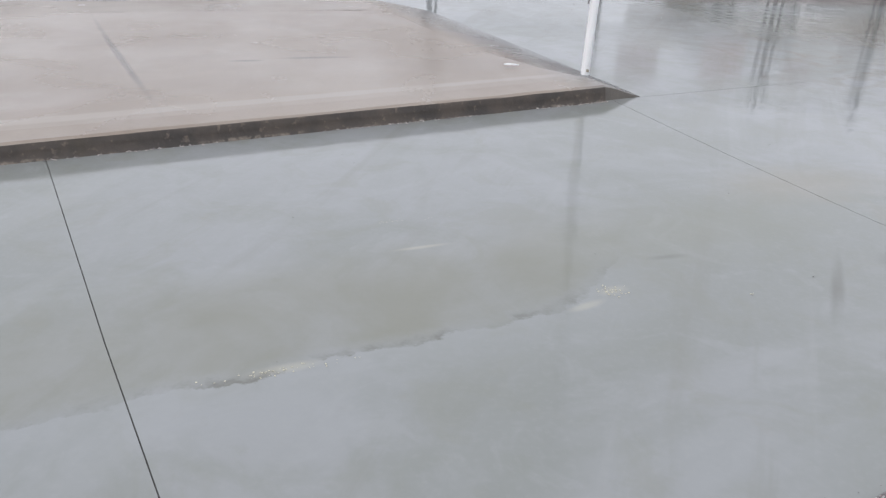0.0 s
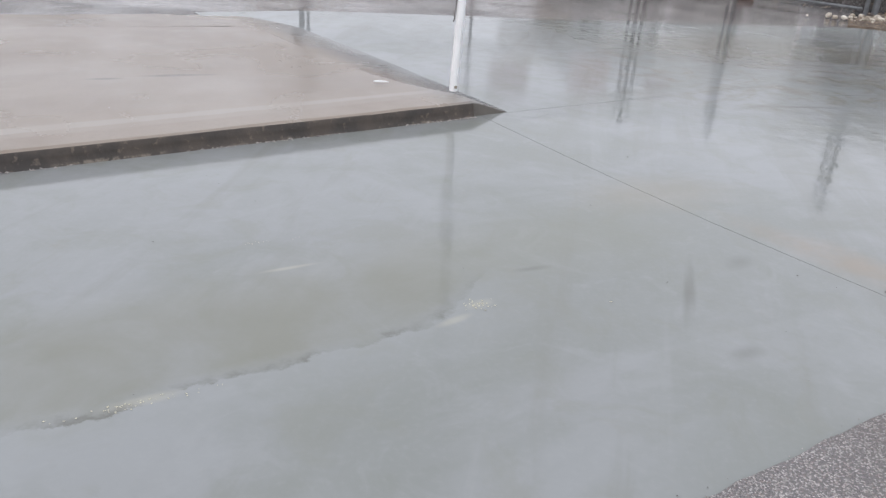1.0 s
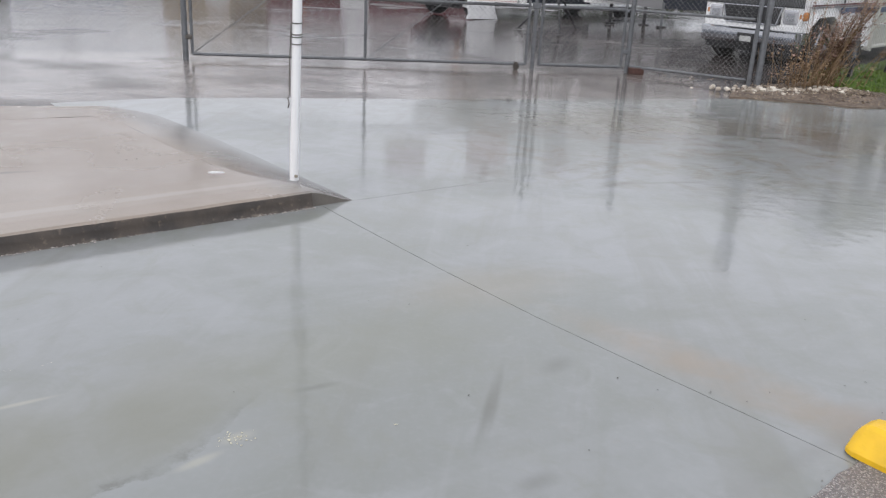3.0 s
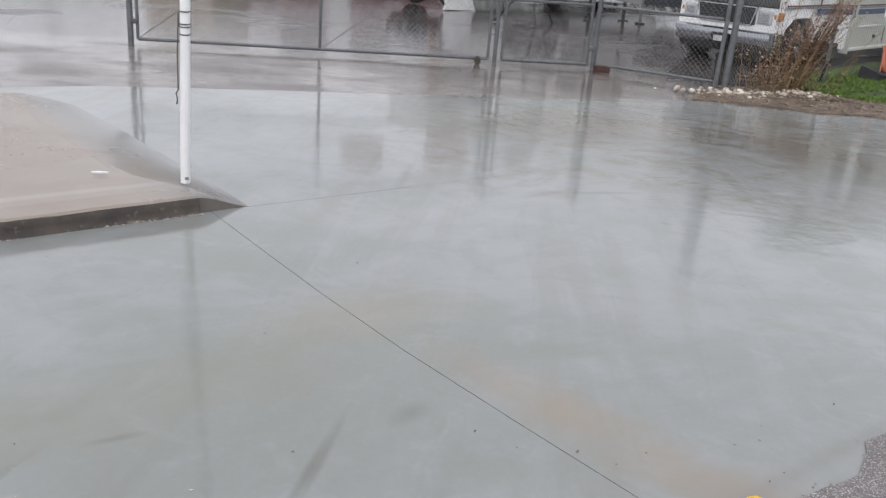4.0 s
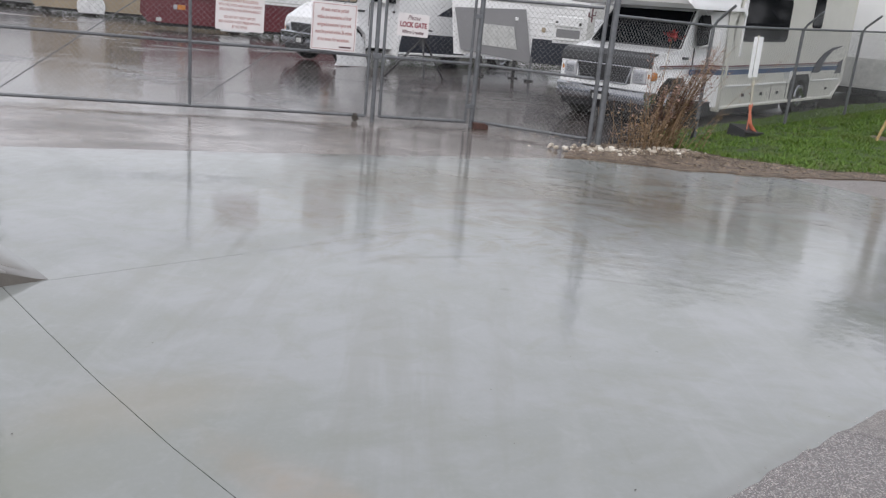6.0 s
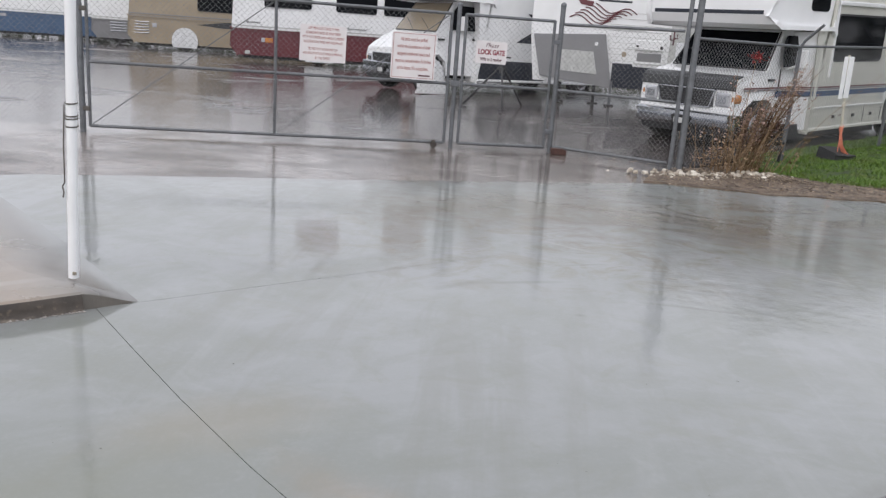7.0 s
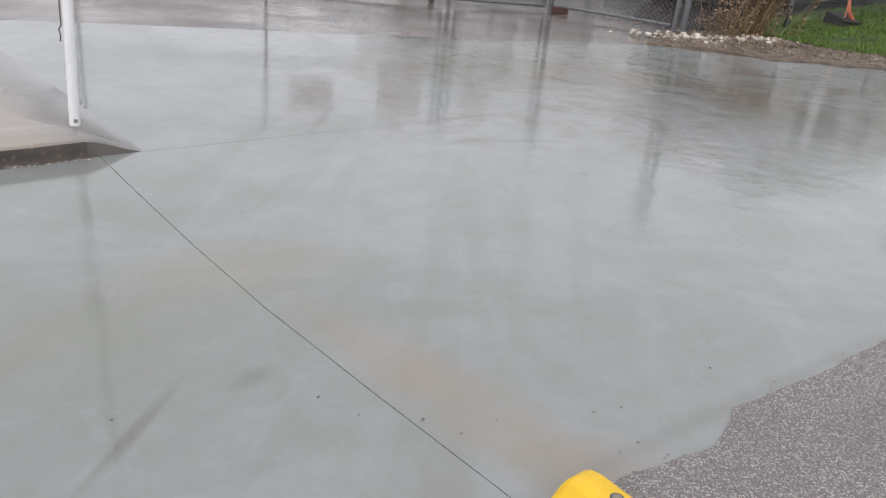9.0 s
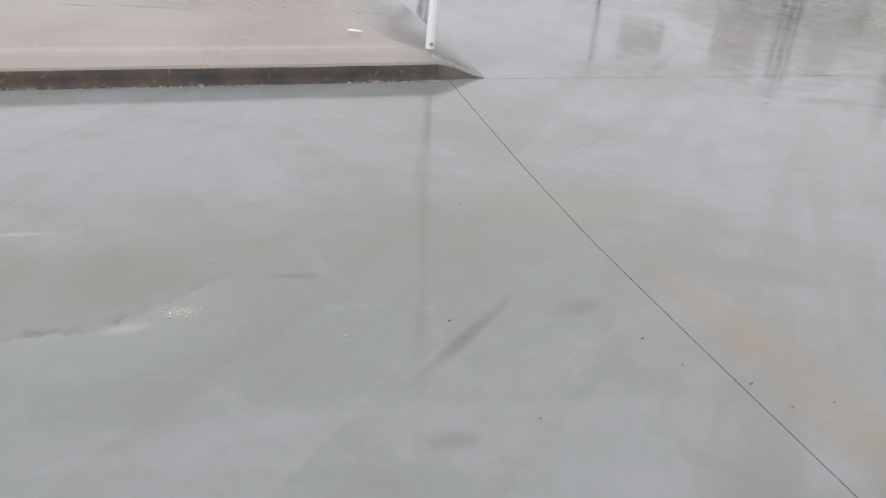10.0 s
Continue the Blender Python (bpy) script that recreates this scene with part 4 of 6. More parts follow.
    for s in (-1, 1):
        part("grille_trim", plate([(-0.9, s * 0.58, g1), (-0.9, s * 0.555, g1), (-0.9, s * 0.475, g0), (-0.9, s * 0.5, g0)][::s], 0.03), M_CHROME, v)
        lamp = part("headlight", newbox(-0.89, -0.76, min(s * 0.585, s * 0.86), max(s * 0.585, s * 0.86), 0.72 + drop, 0.96 + drop, 0.035), M_LENS, v, "clear rectangular headlight")
        part("reflector", newbox(-0.897, -0.888, min(s * 0.64, s * 0.8), max(s * 0.64, s * 0.8), 0.78 + drop, 0.9 + drop, 0.003), M_CHROME, lamp)
        part("turn_signal", newbox(-0.86, -0.66, min(s * 0.84, s * 0.953), max(s * 0.84, s * 0.953), 0.79 + drop, 0.93 + drop, 0.035), M_AMBER, v, "amber corner turn signal")
    bumper = prism([(-0.8, 0.33, 0.95), (-0.9, 0.34, 0.94), (-0.955, 0.4, 0.93), (-0.965, 0.46, 0.925), (-0.94, 0.49, 0.925), (-0.985, 0.52, 0.92), (-0.98, 0.585, 0.92), (-0.94, 0.61, 0.93), (-0.8, 0.615, 0.95)])
    bp = part("bumper", bumper, M_CHROME, v, "chrome front bumper")
    part("bumper_end", newbox(-0.86, -0.66, -0.975, -0.92, 0.4, 0.6, 0.02), M_CHROME, bp)
    part("valance", newbox(-0.87, -0.8, -0.9, 0.9, 0.61, 0.7 + drop, 0.01), paint, v, "painted panel over the bumper")
    part("air_dam", prism([(-0.6, 0.2, 0.84), (-0.88, 0.23, 0.84), (-0.9, 0.36, 0.88), (-0.6, 0.36, 0.88)]), M_BLACK, v, "black lower air dam")
    part("plate_bracket", newbox(-1.0, -0.97, -0.18, 0.16, 0.36, 0.53, 0.008), M_BLACK, v, "dark plate bracket")
    part("plate", newbox(-1.006, -1.0, -0.12, 0.1, 0.39, 0.48), M_LIGHTGREY, v, "small pale plate with no readable marks")
    if hood_cover:
        part("hood_cover", prism([(-0.872, 0.995, 0.945), (-0.885, 1.02, 0.95), (-0.872, 1.15, 0.93), (-0.82, 1.205, 0.92), (-0.68, 1.235, 0.925), (-0.67, 1.215, 0.92), (-0.8, 1.16, 0.9), (-0.85, 1.0, 0.93)]), M_GREYBLACK, v, "charcoal vinyl hood cover")
    for y0, y1 in ((-0.62, 0.06), (0.12, 0.74)):
        part("wiper", bar([(-0.05, y0, 1.345), (0.16, y1, 1.6)], 0.008, 5), M_BLACK, v)
    for s in (-1, 1):
        mir = part("mirror", newbox(0.5, 0.6, s * 1.22 - 0.1, s * 1.22 + 0.1, 1.36, 1.67, 0.03), M_WHITE, v, "white door mirror")
        part("mirror_arm", bar([(0.56, s * 1.14, 1.4), (0.5, s * 0.97, 1.34)], 0.022, 8), M_WHITE, mir)
        part("mirror_arm", bar([(0.56, s * 1.14, 1.62), (0.58, s * 0.93, 1.6)], 0.016, 8), M_BLACK, mir)
    return cb


M_GREYBLACK = mat("charcoal_vinyl", (0.045, 0.047, 0.05), 0.5, 0, 0.15, 6)


def house(v, paint, length, zb=0.275, label="cream fibreglass coach body", hw=1.2, top=3.15):
    body = prism([(1.03, zb, hw), (1.03, 1.98, hw), (1.42, 2.04, hw), (1.42, top, hw), (length, top, hw), (length, 0.66, hw), (length - 0.5, zb, hw)])
    bmesh.ops.bevel(body, geom=[e for e in body.edges if e.calc_length() > 0.2 and len(e.link_faces) == 2 and e.calc_face_angle(0) > 0.5], offset=0.05, segments=3, affect="EDGES")
    part("coach_body", body, paint, v, label)
    over = prism([(x, z, hw - 0.004) for x, z in ((1.44, 1.985), (-0.32, 1.985), (-0.5, 2.06), (-0.57, 2.2), (-0.57, 2.42), (-0.38, 2.78), (0.4, 3.08), (1.44, top - 0.004))])
    caps = [e for e in over.edges if e.calc_length() > 0.05 and len(e.link_faces) == 2 and e.calc_face_angle(0) > 1.2]
    bmesh.ops.bevel(over, geom=caps, offset=0.07, segments=4, affect="EDGES")
    part("cabover", over, M_WHITE, v, "rounded overcab bunk")


def motorhome():
    v = thing("motorhome", on_lot(5.19, 2.31, 2.45), "cream class C motorhome with blue stripe behind the fence", "motorhome", "parked vehicles")
    v.location.z = 0.03
    cab(v, M_WHITE)
    house(v, M_CREAM, 6.6)
    # stripes
    for s, hw in ((-1, 1.2),):
        for z0, z1, m, nm in ((1.02, 1.045, M_MAROON, "maroon pin stripe"), (0.985, 1.015, M_GREY, "grey pin stripe"), (0.88, 0.97, M_BLUE, "blue stripe")):
            part("stripe", newbox(1.08, 6.35, -hw - 0.006, -hw + 0.01, z0, z1), m, v, nm)
            part("stripe", newbox(0.26, 0.82, -1.008, -0.98, z0, z1), m, v, nm)
            if m is not M_BLUE:
                part("stripe", plate([(-0.66, -0.958, z0), (0.26, -1.006, z0), (0.26, -1.006, z1), (-0.66, -0.958, z1)], 0.008), m, v, nm)
    part("stripe", newbox(-0.578, -0.5, -1.06, 1.06, 2.21, 2.27), M_NAVY, v, "dark blue line on the overcab front")
    part("script_bar", newbox(-0.56, -0.5, -0.3, 0.35, 2.46, 2.5), M_NAVY, v, "dark decorative line")
    sw = [(4.9, 0.84), (5.05, 1.05), (5.35, 1.24), (5.75, 1.36), (6.35, 1.4), (5.8, 1.3), (5.5, 1.14), (5.34, 0.96), (5.28, 0.84)]
    part("swoosh", plate([(x, -1.2, z) for x, z in sw[::-1]], 0.014), M_NAVY, v, "blue swoosh")
    part("swoosh", plate([(x, -1.196, z) for x, z in ((6.15, 0.8), (6.45, 0.8), (6.45, 1.1), (6.25, 1.05))], 0.014), M_NAVY, v, "blue swoosh")
    # windows
    w = part("coach_window", sideplate(1.6, 3.4, 1.5, 2.25, -1.196, 0.09, 0.02), M_GLASS, v, "wide dark sliding window")
    part("window_seal", plate([(x, -1.194, z) for x, z in rounded(1.56, 3.44, 1.465, 2.285, 0.12)], 0.012), M_BLACK, w)
    part("slide_frame", newbox(1.52, 1.56, -1.235, -1.19, 1.2, 2.5, 0.01), M_WHITE, v, "white awning rail")
    part("slide_frame", newbox(1.5, 3.6, -1.25, -1.19, 2.42, 2.5, 0.02), M_WHITE, v, "white awning roller")
    part("coach_window", sideplate(4.5, 4.95, 1.75, 2.4, -1.196, 0.07, 0.02), M_GLASS, v, "small dark window")
    part("bunk_window", sideplate(0.62, 1.22, 2.3, 2.66, -1.188, 0.08, 0.018), M_GLASS, v, "dark overcab window")
    # skirt: rail, hatches, latches
    part("skirt_rail", newbox(1.25, 3.85, -1.225, -1.19, 0.66, 0.69, 0.006), M_WHITE, v)
    part("skirt_rail", newbox(4.95, 6.4, -1.225, -1.19, 0.66, 0.69, 0.006), M_WHITE, v)
    for x in (2.3, 3.1, 3.8):
        part("hatch_seam", newbox(x - 0.006, x + 0.006, -1.207, -1.19, 0.36, 0.64), M_BLACK, v)
    for x in (1.95, 2.7, 3.4, 5.8):
        part("latch", newbox(x - 0.05, x + 0.05, -1.215, -1.19, 0.46, 0.52, 0.01), M_BLACK, v, "black hatch latch")
    part("fuel_hatch", sideplate(3.6, 3.8, 0.75, 0.88, -1.195, 0.02, 0.01), M_LIGHTGREY, v)
    part("vent", newbox(3.85, 3.95, -1.21, -1.19, 0.72, 0.9, 0.008), M_WHITE, v)
    # rear wheel opening: its shade is a flat black plate on the wall
    part("wheel_opening_plate", plate([(x, -1.197, z) for x, z in ((3.92, 0.33), (4.88, 0.33), (4.88, 0.68), (4.76, 0.82), (4.04, 0.82), (3.92, 0.68))][::-1], -0.006), M_BLACK, v, "flat dark plate for the shaded rear wheel opening")
    for y in (-0.88, 0.88):
        wheel(v, -0.22, y, 0.375, 0.23, "chrome wheel cover")
    wheel(v, 4.4, -1.1, 0.375, 0.24, "chrome wheel cover")
    wheel(v, 4.4, 1.06, 0.375, 0.24, "chrome wheel cover", 1)
    part("chassis", newbox(-0.6, 6.2, -0.8, 0.8, 0.3, 0.5), M_BLACK, v, "dark underbody")
    # oversized underfloor pieces, hung low so the gap beneath stays dark
    part("underfloor_block", newbox(0.62, 3.85, -1.1, 1.1, 0.13, 0.4, 0.02), M_BLACK, v, "dark block for underfloor parts, hung low to shade the gap")
    part("underfloor_block", newbox(4.92, 5.95, -1.1, 1.1, 0.16, 0.42, 0.02), M_BLACK, v, "dark block for underfloor parts, hung low to shade the gap")
    for s in (-1, 1):
        flare = bmesh.new()
        ring = [[flare.verts.new((x, s * y, z)) for x, y in ((0.82, w), (1.05, 1.192), (1.05, 0.8), (0.82, 0.8))] for z, w in ((0.3, 0.995), (1.32, 0.995), (1.96, 0.86))]
        for lo, hi in zip(ring, ring[1:]):
            for k in range(4):
                flare.faces.new((lo[k], lo[(k + 1) % 4], hi[(k + 1) % 4], hi[k]))
        flare.faces.new(ring[0])
        flare.faces.new(ring[-1])
        bmesh.ops.recalc_face_normals(flare, faces=flare.faces)
        part("cab_flare", flare, M_WHITE, v, "white panel between cab and coach")
    for z0, z1, m, nm in ((1.02, 1.045, M_MAROON, "maroon pin stripe"), (0.985, 1.015, M_GREY, "grey pin stripe"), (0.88, 0.97, M_BLUE, "blue stripe")):
        part("stripe", plate([(0.82, -1.0, z0), (1.045, -1.193, z0), (1.045, -1.193, z1), (0.82, -1.0, z1)], 0.008), m, v, nm)
    return v


motorhome()


def white_motorhome():
    v = thing("motorhome", on_lot(1.05, 11.35, 0.0, 24) @ Matrix.Diagonal((1.1, 1.1, 1.22, 1)), "white motorhome with covered windscreen and covered front wheel", "motorhome", "parked vehicles")
    cab(v, M_WHITE, hood_cover=False, sunshade=True, wx=-0.2, nose=0.93, drop=-0.2)
    house(v, M_WHITE, 6.4, 0.32, "white fibreglass coach body")
    part("skirt", newbox(1.06, 3.2, -1.215, -1.19, 0.3, 0.78, 0.01), M_NAVY, v, "dark navy lower panel")
    sw = [(2.2, 1.2), (3.6, 1.2), (3.6, 1.75), (2.5, 1.85), (2.9, 1.6), (2.6, 1.4)]
    part("swoosh", plate([(x, -1.196, z) for x, z in sw], 0.012), M_NAVY, v, "dark curved graphic")
    for x in (-0.2,):
        wheel(v, x, -0.88, 0.375, 0.23, "steel wheel")
        wheel(v, x, 0.88, 0.375, 0.23, "steel wheel", 1)
    wheel(v, 4.6, -1.05, 0.375, 0.24, "steel wheel")
    wheel(v, 4.6, 1.05, 0.375, 0.24, "steel wheel", 1)
    part("chassis", newbox(-0.6, 6.0, -0.75, 0.75, 0.34, 0.52), M_BLACK, v, "dark underbody")
    bm = bmesh.new()
    rng = random.Random(8)
    cols = []
    for k in range(19):
        a = math.pi * k / 18
        cols.append([bm.verts.new((-0.15 + 0.42 * math.cos(a) * (1.1 if z < 0.2 else 1.0) + rng.uniform(-0.02, 0.02), y + rng.uniform(-0.02, 0.02), 0.012 + max(0, z) * (0.3 + 0.7 * math.sin(a)))) for y, z in ((-1.08, 0.0), (-1.05, 0.35), (-1.0, 0.74), (-0.8, 0.8))])
    for a, b in zip(cols, cols[1:]):
        for i in range(3):
            bm.faces.new((a[i], a[i + 1], b[i + 1], b[i]))
    part("wheel_cover", bm, M_TARP, v, "wrinkled white vinyl wheel cover", True)
    return v


white_motorhome()


def fifth_wheel():
    """White trailer with a grey front cap and a navy skirt."""
    v = thing("travel_trailer", pose(3.62, 8.6, rise(4.5, 9), 0, 0, -17), "white fifth-wheel trailer with grey cap and red swirl graphics", "trailer", "parked vehicles")
    body = prism([(0.0, 0.5, 1.2), (-0.15, 1.7, 1.2), (-0.1, 3.5, 1.2), (8.2, 3.5, 1.2), (8.2, 0.5, 1.2)])
    bmesh.ops.translate(body, vec=(0, 1.2, 0), verts=body.verts)
    part("trailer_body", body, M_WHITE, v, "white ribbed trailer wall")
    for k in range(9):
        part("wall_rib", newbox(1.75, 8.1, -0.008, 0.01, 1.1 + 0.14 * k, 1.11 + 0.14 * k), M_LIGHTGREY, v)
    cap = plate([(-0.07, -0.05, 1.6), (1.66, -0.03, 1.7), (1.93, -0.03, 0.43), (0.16, -0.05, 0.62)][::-1], 0.06)
    part("front_cap", cap, M_GREY, v, "grey fibreglass panel")
    part("cap_panel", plate([(0.62, -0.112, 1.28), (1.41, -0.1, 1.27), (1.54, -0.1, 0.74), (0.63, -0.112, 0.78)][::-1], 0.012), M_LIGHTGREY, v, "pale inset panel")
    part("vent_plate", newbox(1.42, 1.5, -0.12, -0.08, 1.42, 1.5, 0.01), M_WHITE, v)
    part("skirt", newbox(1.9, 8.1, -0.02, 0.02, 0.45, 1.04, 0.01), M_NAVY, v, "navy lower skirt")
    rng = random.Random(3)
    for k in range(6):
        z = 2.05 + 0.055 * k
        pts = [(0.75 + 0.12 * k + 0.1 * t, -0.012, z + 0.09 * math.sin(0.75 * t + 0.4 * k) - 0.012 * t) for t in range(11)]
        part("swirl", bar(pts, 0.013, 5), M_MAROON, v, "red swirl line")
    part("emblem", plate([(x, -0.004, z) for x, z in ((0.9, 2.5), (1.3, 2.44), (1.28, 2.32), (1.0, 2.36))][::-1], 0.01), M_MAROON, v, "dark red emblem shape")
    part("lettering_bar", newbox(1.4, 2.2, -0.012, 0.004, 2.46, 2.5), M_NAVY, v, "dark decorative line")
    part("entry_door", newbox(3.2, 3.9, -0.02, 0.02, 0.75, 2.6, 0.01), M_LIGHTGREY, v, "pale trailer door")
    bay = part("service_bay", newbox(2.38, 3.1, -0.03, 0.01, 0.98, 1.62, 0.012), M_WHITE, v, "white framed service bay")
    part("bay_door", newbox(2.46, 3.04, -0.036, -0.02, 1.12, 1.32, 0.006), M_GREY, bay, "grey bay door")
    for z in (1.06, 1.38):
        part("bay_rail", newbox(2.4, 3.08, -0.05, -0.025, z - 0.012, z + 0.012, 0.004), M_LIGHTGREY, bay)
    for x in (2.45, 3.02):
        part("bay_latch", newbox(x - 0.03, x + 0.03, -0.046, -0.028, 1.43, 1.5, 0.004), M_BLACK, bay)
    part("port_cover", sideplate(2.1, 2.2, 1.2, 1.32, -0.002, 0.04, 0.012), M_TAN, v)
    part("wall_trim", newbox(0.7, 2.6, -0.018, 0.004, 1.83, 1.87, 0.004), M_LIGHTGREY, v, "pale horizontal trim")
    part("grab_rail", bar([(2.25, -0.02, 1.45), (2.25, -0.1, 1.45), (2.95, -0.1, 1.4), (2.95, -0.02, 1.4)], 0.015, 6), M_WHITE, v)
    badge = part("oval_badge", plate([(3.28 + 0.2 * math.cos(a), 0.004, 1.72 + 0.27 * math.sin(a)) for a in [2 * math.pi * k / 24 for k in range(24)]], 0.02), M_WHITE, v, "white oval badge with a dark plant shape")
    for pts in (((3.28, 1.55), (3.28, 1.88)), ((3.28, 1.66), (3.2, 1.68), (3.2, 1.78)), ((3.28, 1.7), (3.36, 1.72), (3.36, 1.8))):
        part("plant_shape", bar([(x, -0.02, z) for x, z in pts], 0.02, 6), M_INK, badge)
    for x in (0.45, 1.3):
        leg = part("landing_leg", newbox(x + 0.2, x + 0.28, 0.3, 0.38, 0.04, 0.6), M_BLACK, v)
        part("foot_plate", newbox(x + 0.12, x + 0.36, 0.22, 0.46, 0.0, 0.04), M_BLACK, leg)
    for x in (5.6, 6.5):
        wheel(v, x, 0.2, 0.36, 0.22, "grey steel wheel")
    part("nose_jack", newbox(1.87, 1.93, -0.3, -0.24, 0.05, 0.6), M_GALV, v, "grey jack post")
    part("nose_jack_foot", newbox(1.79, 2.01, -0.38, -0.16, 0.0, 0.05), M_BLACK, v)
    return v


fifth_wheel()

tripod = thing("pin_tripod", pose(2.4, 6.95, rise(2.4, 6.95)), "black steel tripod stand with splayed legs", "stand")
for a in (35, 153, 262):
    c, d = math.cos(radians(a)), math.sin(radians(a))
    leg = part("leg", bar([(0, 0, 0.95), (0.84 * c, 0.84 * d, 0.01)], 0.024, 7), M_BLACK, tripod)
    part("foot_plate", newbox(0.84 * c - 0.07, 0.84 * c + 0.07, 0.84 * d - 0.07, 0.84 * d + 0.07, 0.0, 0.02, 0.004), M_BLACK, leg)
part("head", bar([(0, 0, 0.75), (0, 0, 1.1)], 0.05, 10), M_BLACK, tripod)
part("hub_plate", newbox(-0.16, 0.16, -0.16, 0.16, 1.1, 1.13, 0.01), M_BLACK, tripod)


def coach(x, y, turn, length, low, high, name_label, zsplit=1.3, cover=None, wheels=(1.6,), trim=M_LIGHTGREY, windows=(), extra=None):
    """A large bus-bodied motorhome, its near side towards -y."""
    v = thing("motor_coach", pose(x, y, rise(x, y), 0, 0, turn), name_label, "motorhome", "parked vehicles")
    lo = prism([(0.0, 0.62, 1.18), (0.25, 0.26, 1.2), (length, 0.3, 1.2), (length, zsplit, 1.22), (0.0, zsplit, 1.2)])
    bmesh.ops.translate(lo, vec=(0, 1.22, 0), verts=lo.verts)
    bmesh.ops.bevel(lo, geom=[e for e in lo.edges if e.calc_length() > 0.3 and len(e.link_faces) == 2 and e.calc_face_angle(0) > 0.5], offset=0.05, segments=2, affect="EDGES")
    part("lower_body", lo, low, v)
    hi = prism([(0.02, zsplit + 0.004, 1.19), (0.1, 2.9, 1.16), (0.45, 3.35, 1.12), (length, 3.4, 1.2), (length, zsplit + 0.004, 1.2)])
    bmesh.ops.translate(hi, vec=(0, 1.22, 0), verts=hi.verts)
    part("upper_body", hi, high, v)
    for z in (zsplit - 0.02, zsplit + 0.09):
        part("trim", newbox(0.02, length, 0.0, 0.03, z, z + 0.045, 0.006), trim, v)
    part("underbody", newbox(0.5, length - 0.3, 0.15, 2.2, 0.14, 0.4), M_BLACK, v, "dark underbody")
    for x0, x1, z0, z1 in windows:
        part("coach_window", sideplate(x0, x1, z0, z1, 0.012, 0.1, 0.02), M_GLASS, v, "dark side window")
    for wx in wheels:
        wheel(v, wx, 0.2, 0.48, 0.26, "steel wheel")
        if cover:
            part("wheel_cover", plate([(wx + 0.62 * math.cos(a), -0.03, max(0.05, 0.42 + 0.66 * math.sin(a))) for a in [math.pi * (k / 12 * 1.3 - 0.15) for k in range(13)]], 0.04), M_TARP, v, "white vinyl wheel cover")
    return v


red = coach(-4.75, 23.6, 4.0, 9.0, M_MAROON, M_WHITE, "red and white motor coach behind the gate", 1.3, True, (3.55,), M_LIGHTGREY, ((4.2, 5.9, 2.2, 2.95), (6.2, 7.9, 2.2, 2.95), (1.3, 3.2, 2.2, 2.95)))
part("marker_light", newbox(1.35, 1.65, 0.0, 0.03, 0.8, 0.98, 0.01), M_AMBER, red, "amber marker light")
part("marker_light", newbox(1.2, 1.34, 0.0, 0.03, 0.8, 0.98, 0.01), M_LENS, red)
part("tow_tag", newbox(0.55, 0.75, -0.03, 0.01, 0.3, 0.44, 0.01), M_LIGHTGREY, red, "small pale tag")
for x0, x1 in ((0.6, 1.15), (4.7, 5.5)):
    n = 24
    wave = [(x0 + (x1 - x0) * k / n, -0.004, 1.56 + 0.05 * math.sin(k * 1.9) * (1.6 if k < 3 else 0.7)) for k in range(n + 1)]
    part("script_line", bar(wave, 0.011, 5), M_BLACK, red, "dark looping decorative line")
tan = coach(-10.1, 31.2, 3.0, 9.5, M_TAN, M_TAN, "tan and gold motor coach with covered wheel", 1.5, True, (2.6,), M_GREY, ((3.2, 5.5, 1.9, 2.6),))
for k in range(5):
    part("grille_bar", bar([(0.1 + 0.02 * k, 0.06, 0.72 + 0.13 * k), (0.6, 0.0, 0.7 + 0.13 * k), (0.95, -0.005, 0.72 + 0.13 * k)], 0.028, 6), M_CHROME, tan, "chrome grille bar")
part("swoosh", plate([(x, 0.004, z) for x, z in ((3.2, 1.25), (4.5, 1.15), (6.5, 1.25), (6.5, 1.62), (4.6, 1.45))], 0.012), M_GREYBLACK, tan, "dark curved graphic")
part("headlight", newbox(1.1, 1.3, -0.01, 0.03, 1.0, 1.2, 0.02), M_LENS, tan)
grey_van = coach(-12.6, 35.0, 4.0, 3.0, M_GREY, M_WHITE, "grey and white motor coach between two others", 1.2, None, (1.4,), M_LIGHTGREY)
for k in range(4):
    part("grille_bar", newbox(0.9, 1.7, -0.03, 0.02, 0.62 + 0.14 * k, 0.68 + 0.14 * k, 0.01), M_CHROME, grey_van)
blue = coach(-18.5, 35.5, 3.0, 6.0, M_DBLUE, M_WHITE, "blue and white van parked far behind the fence", 1.25, None, (4.9,), M_LIGHTGREY)
part("marker_light", newbox(1.2, 1.6, -0.02, 0.02, 1.0, 1.14, 0.01), M_LENS, blue)


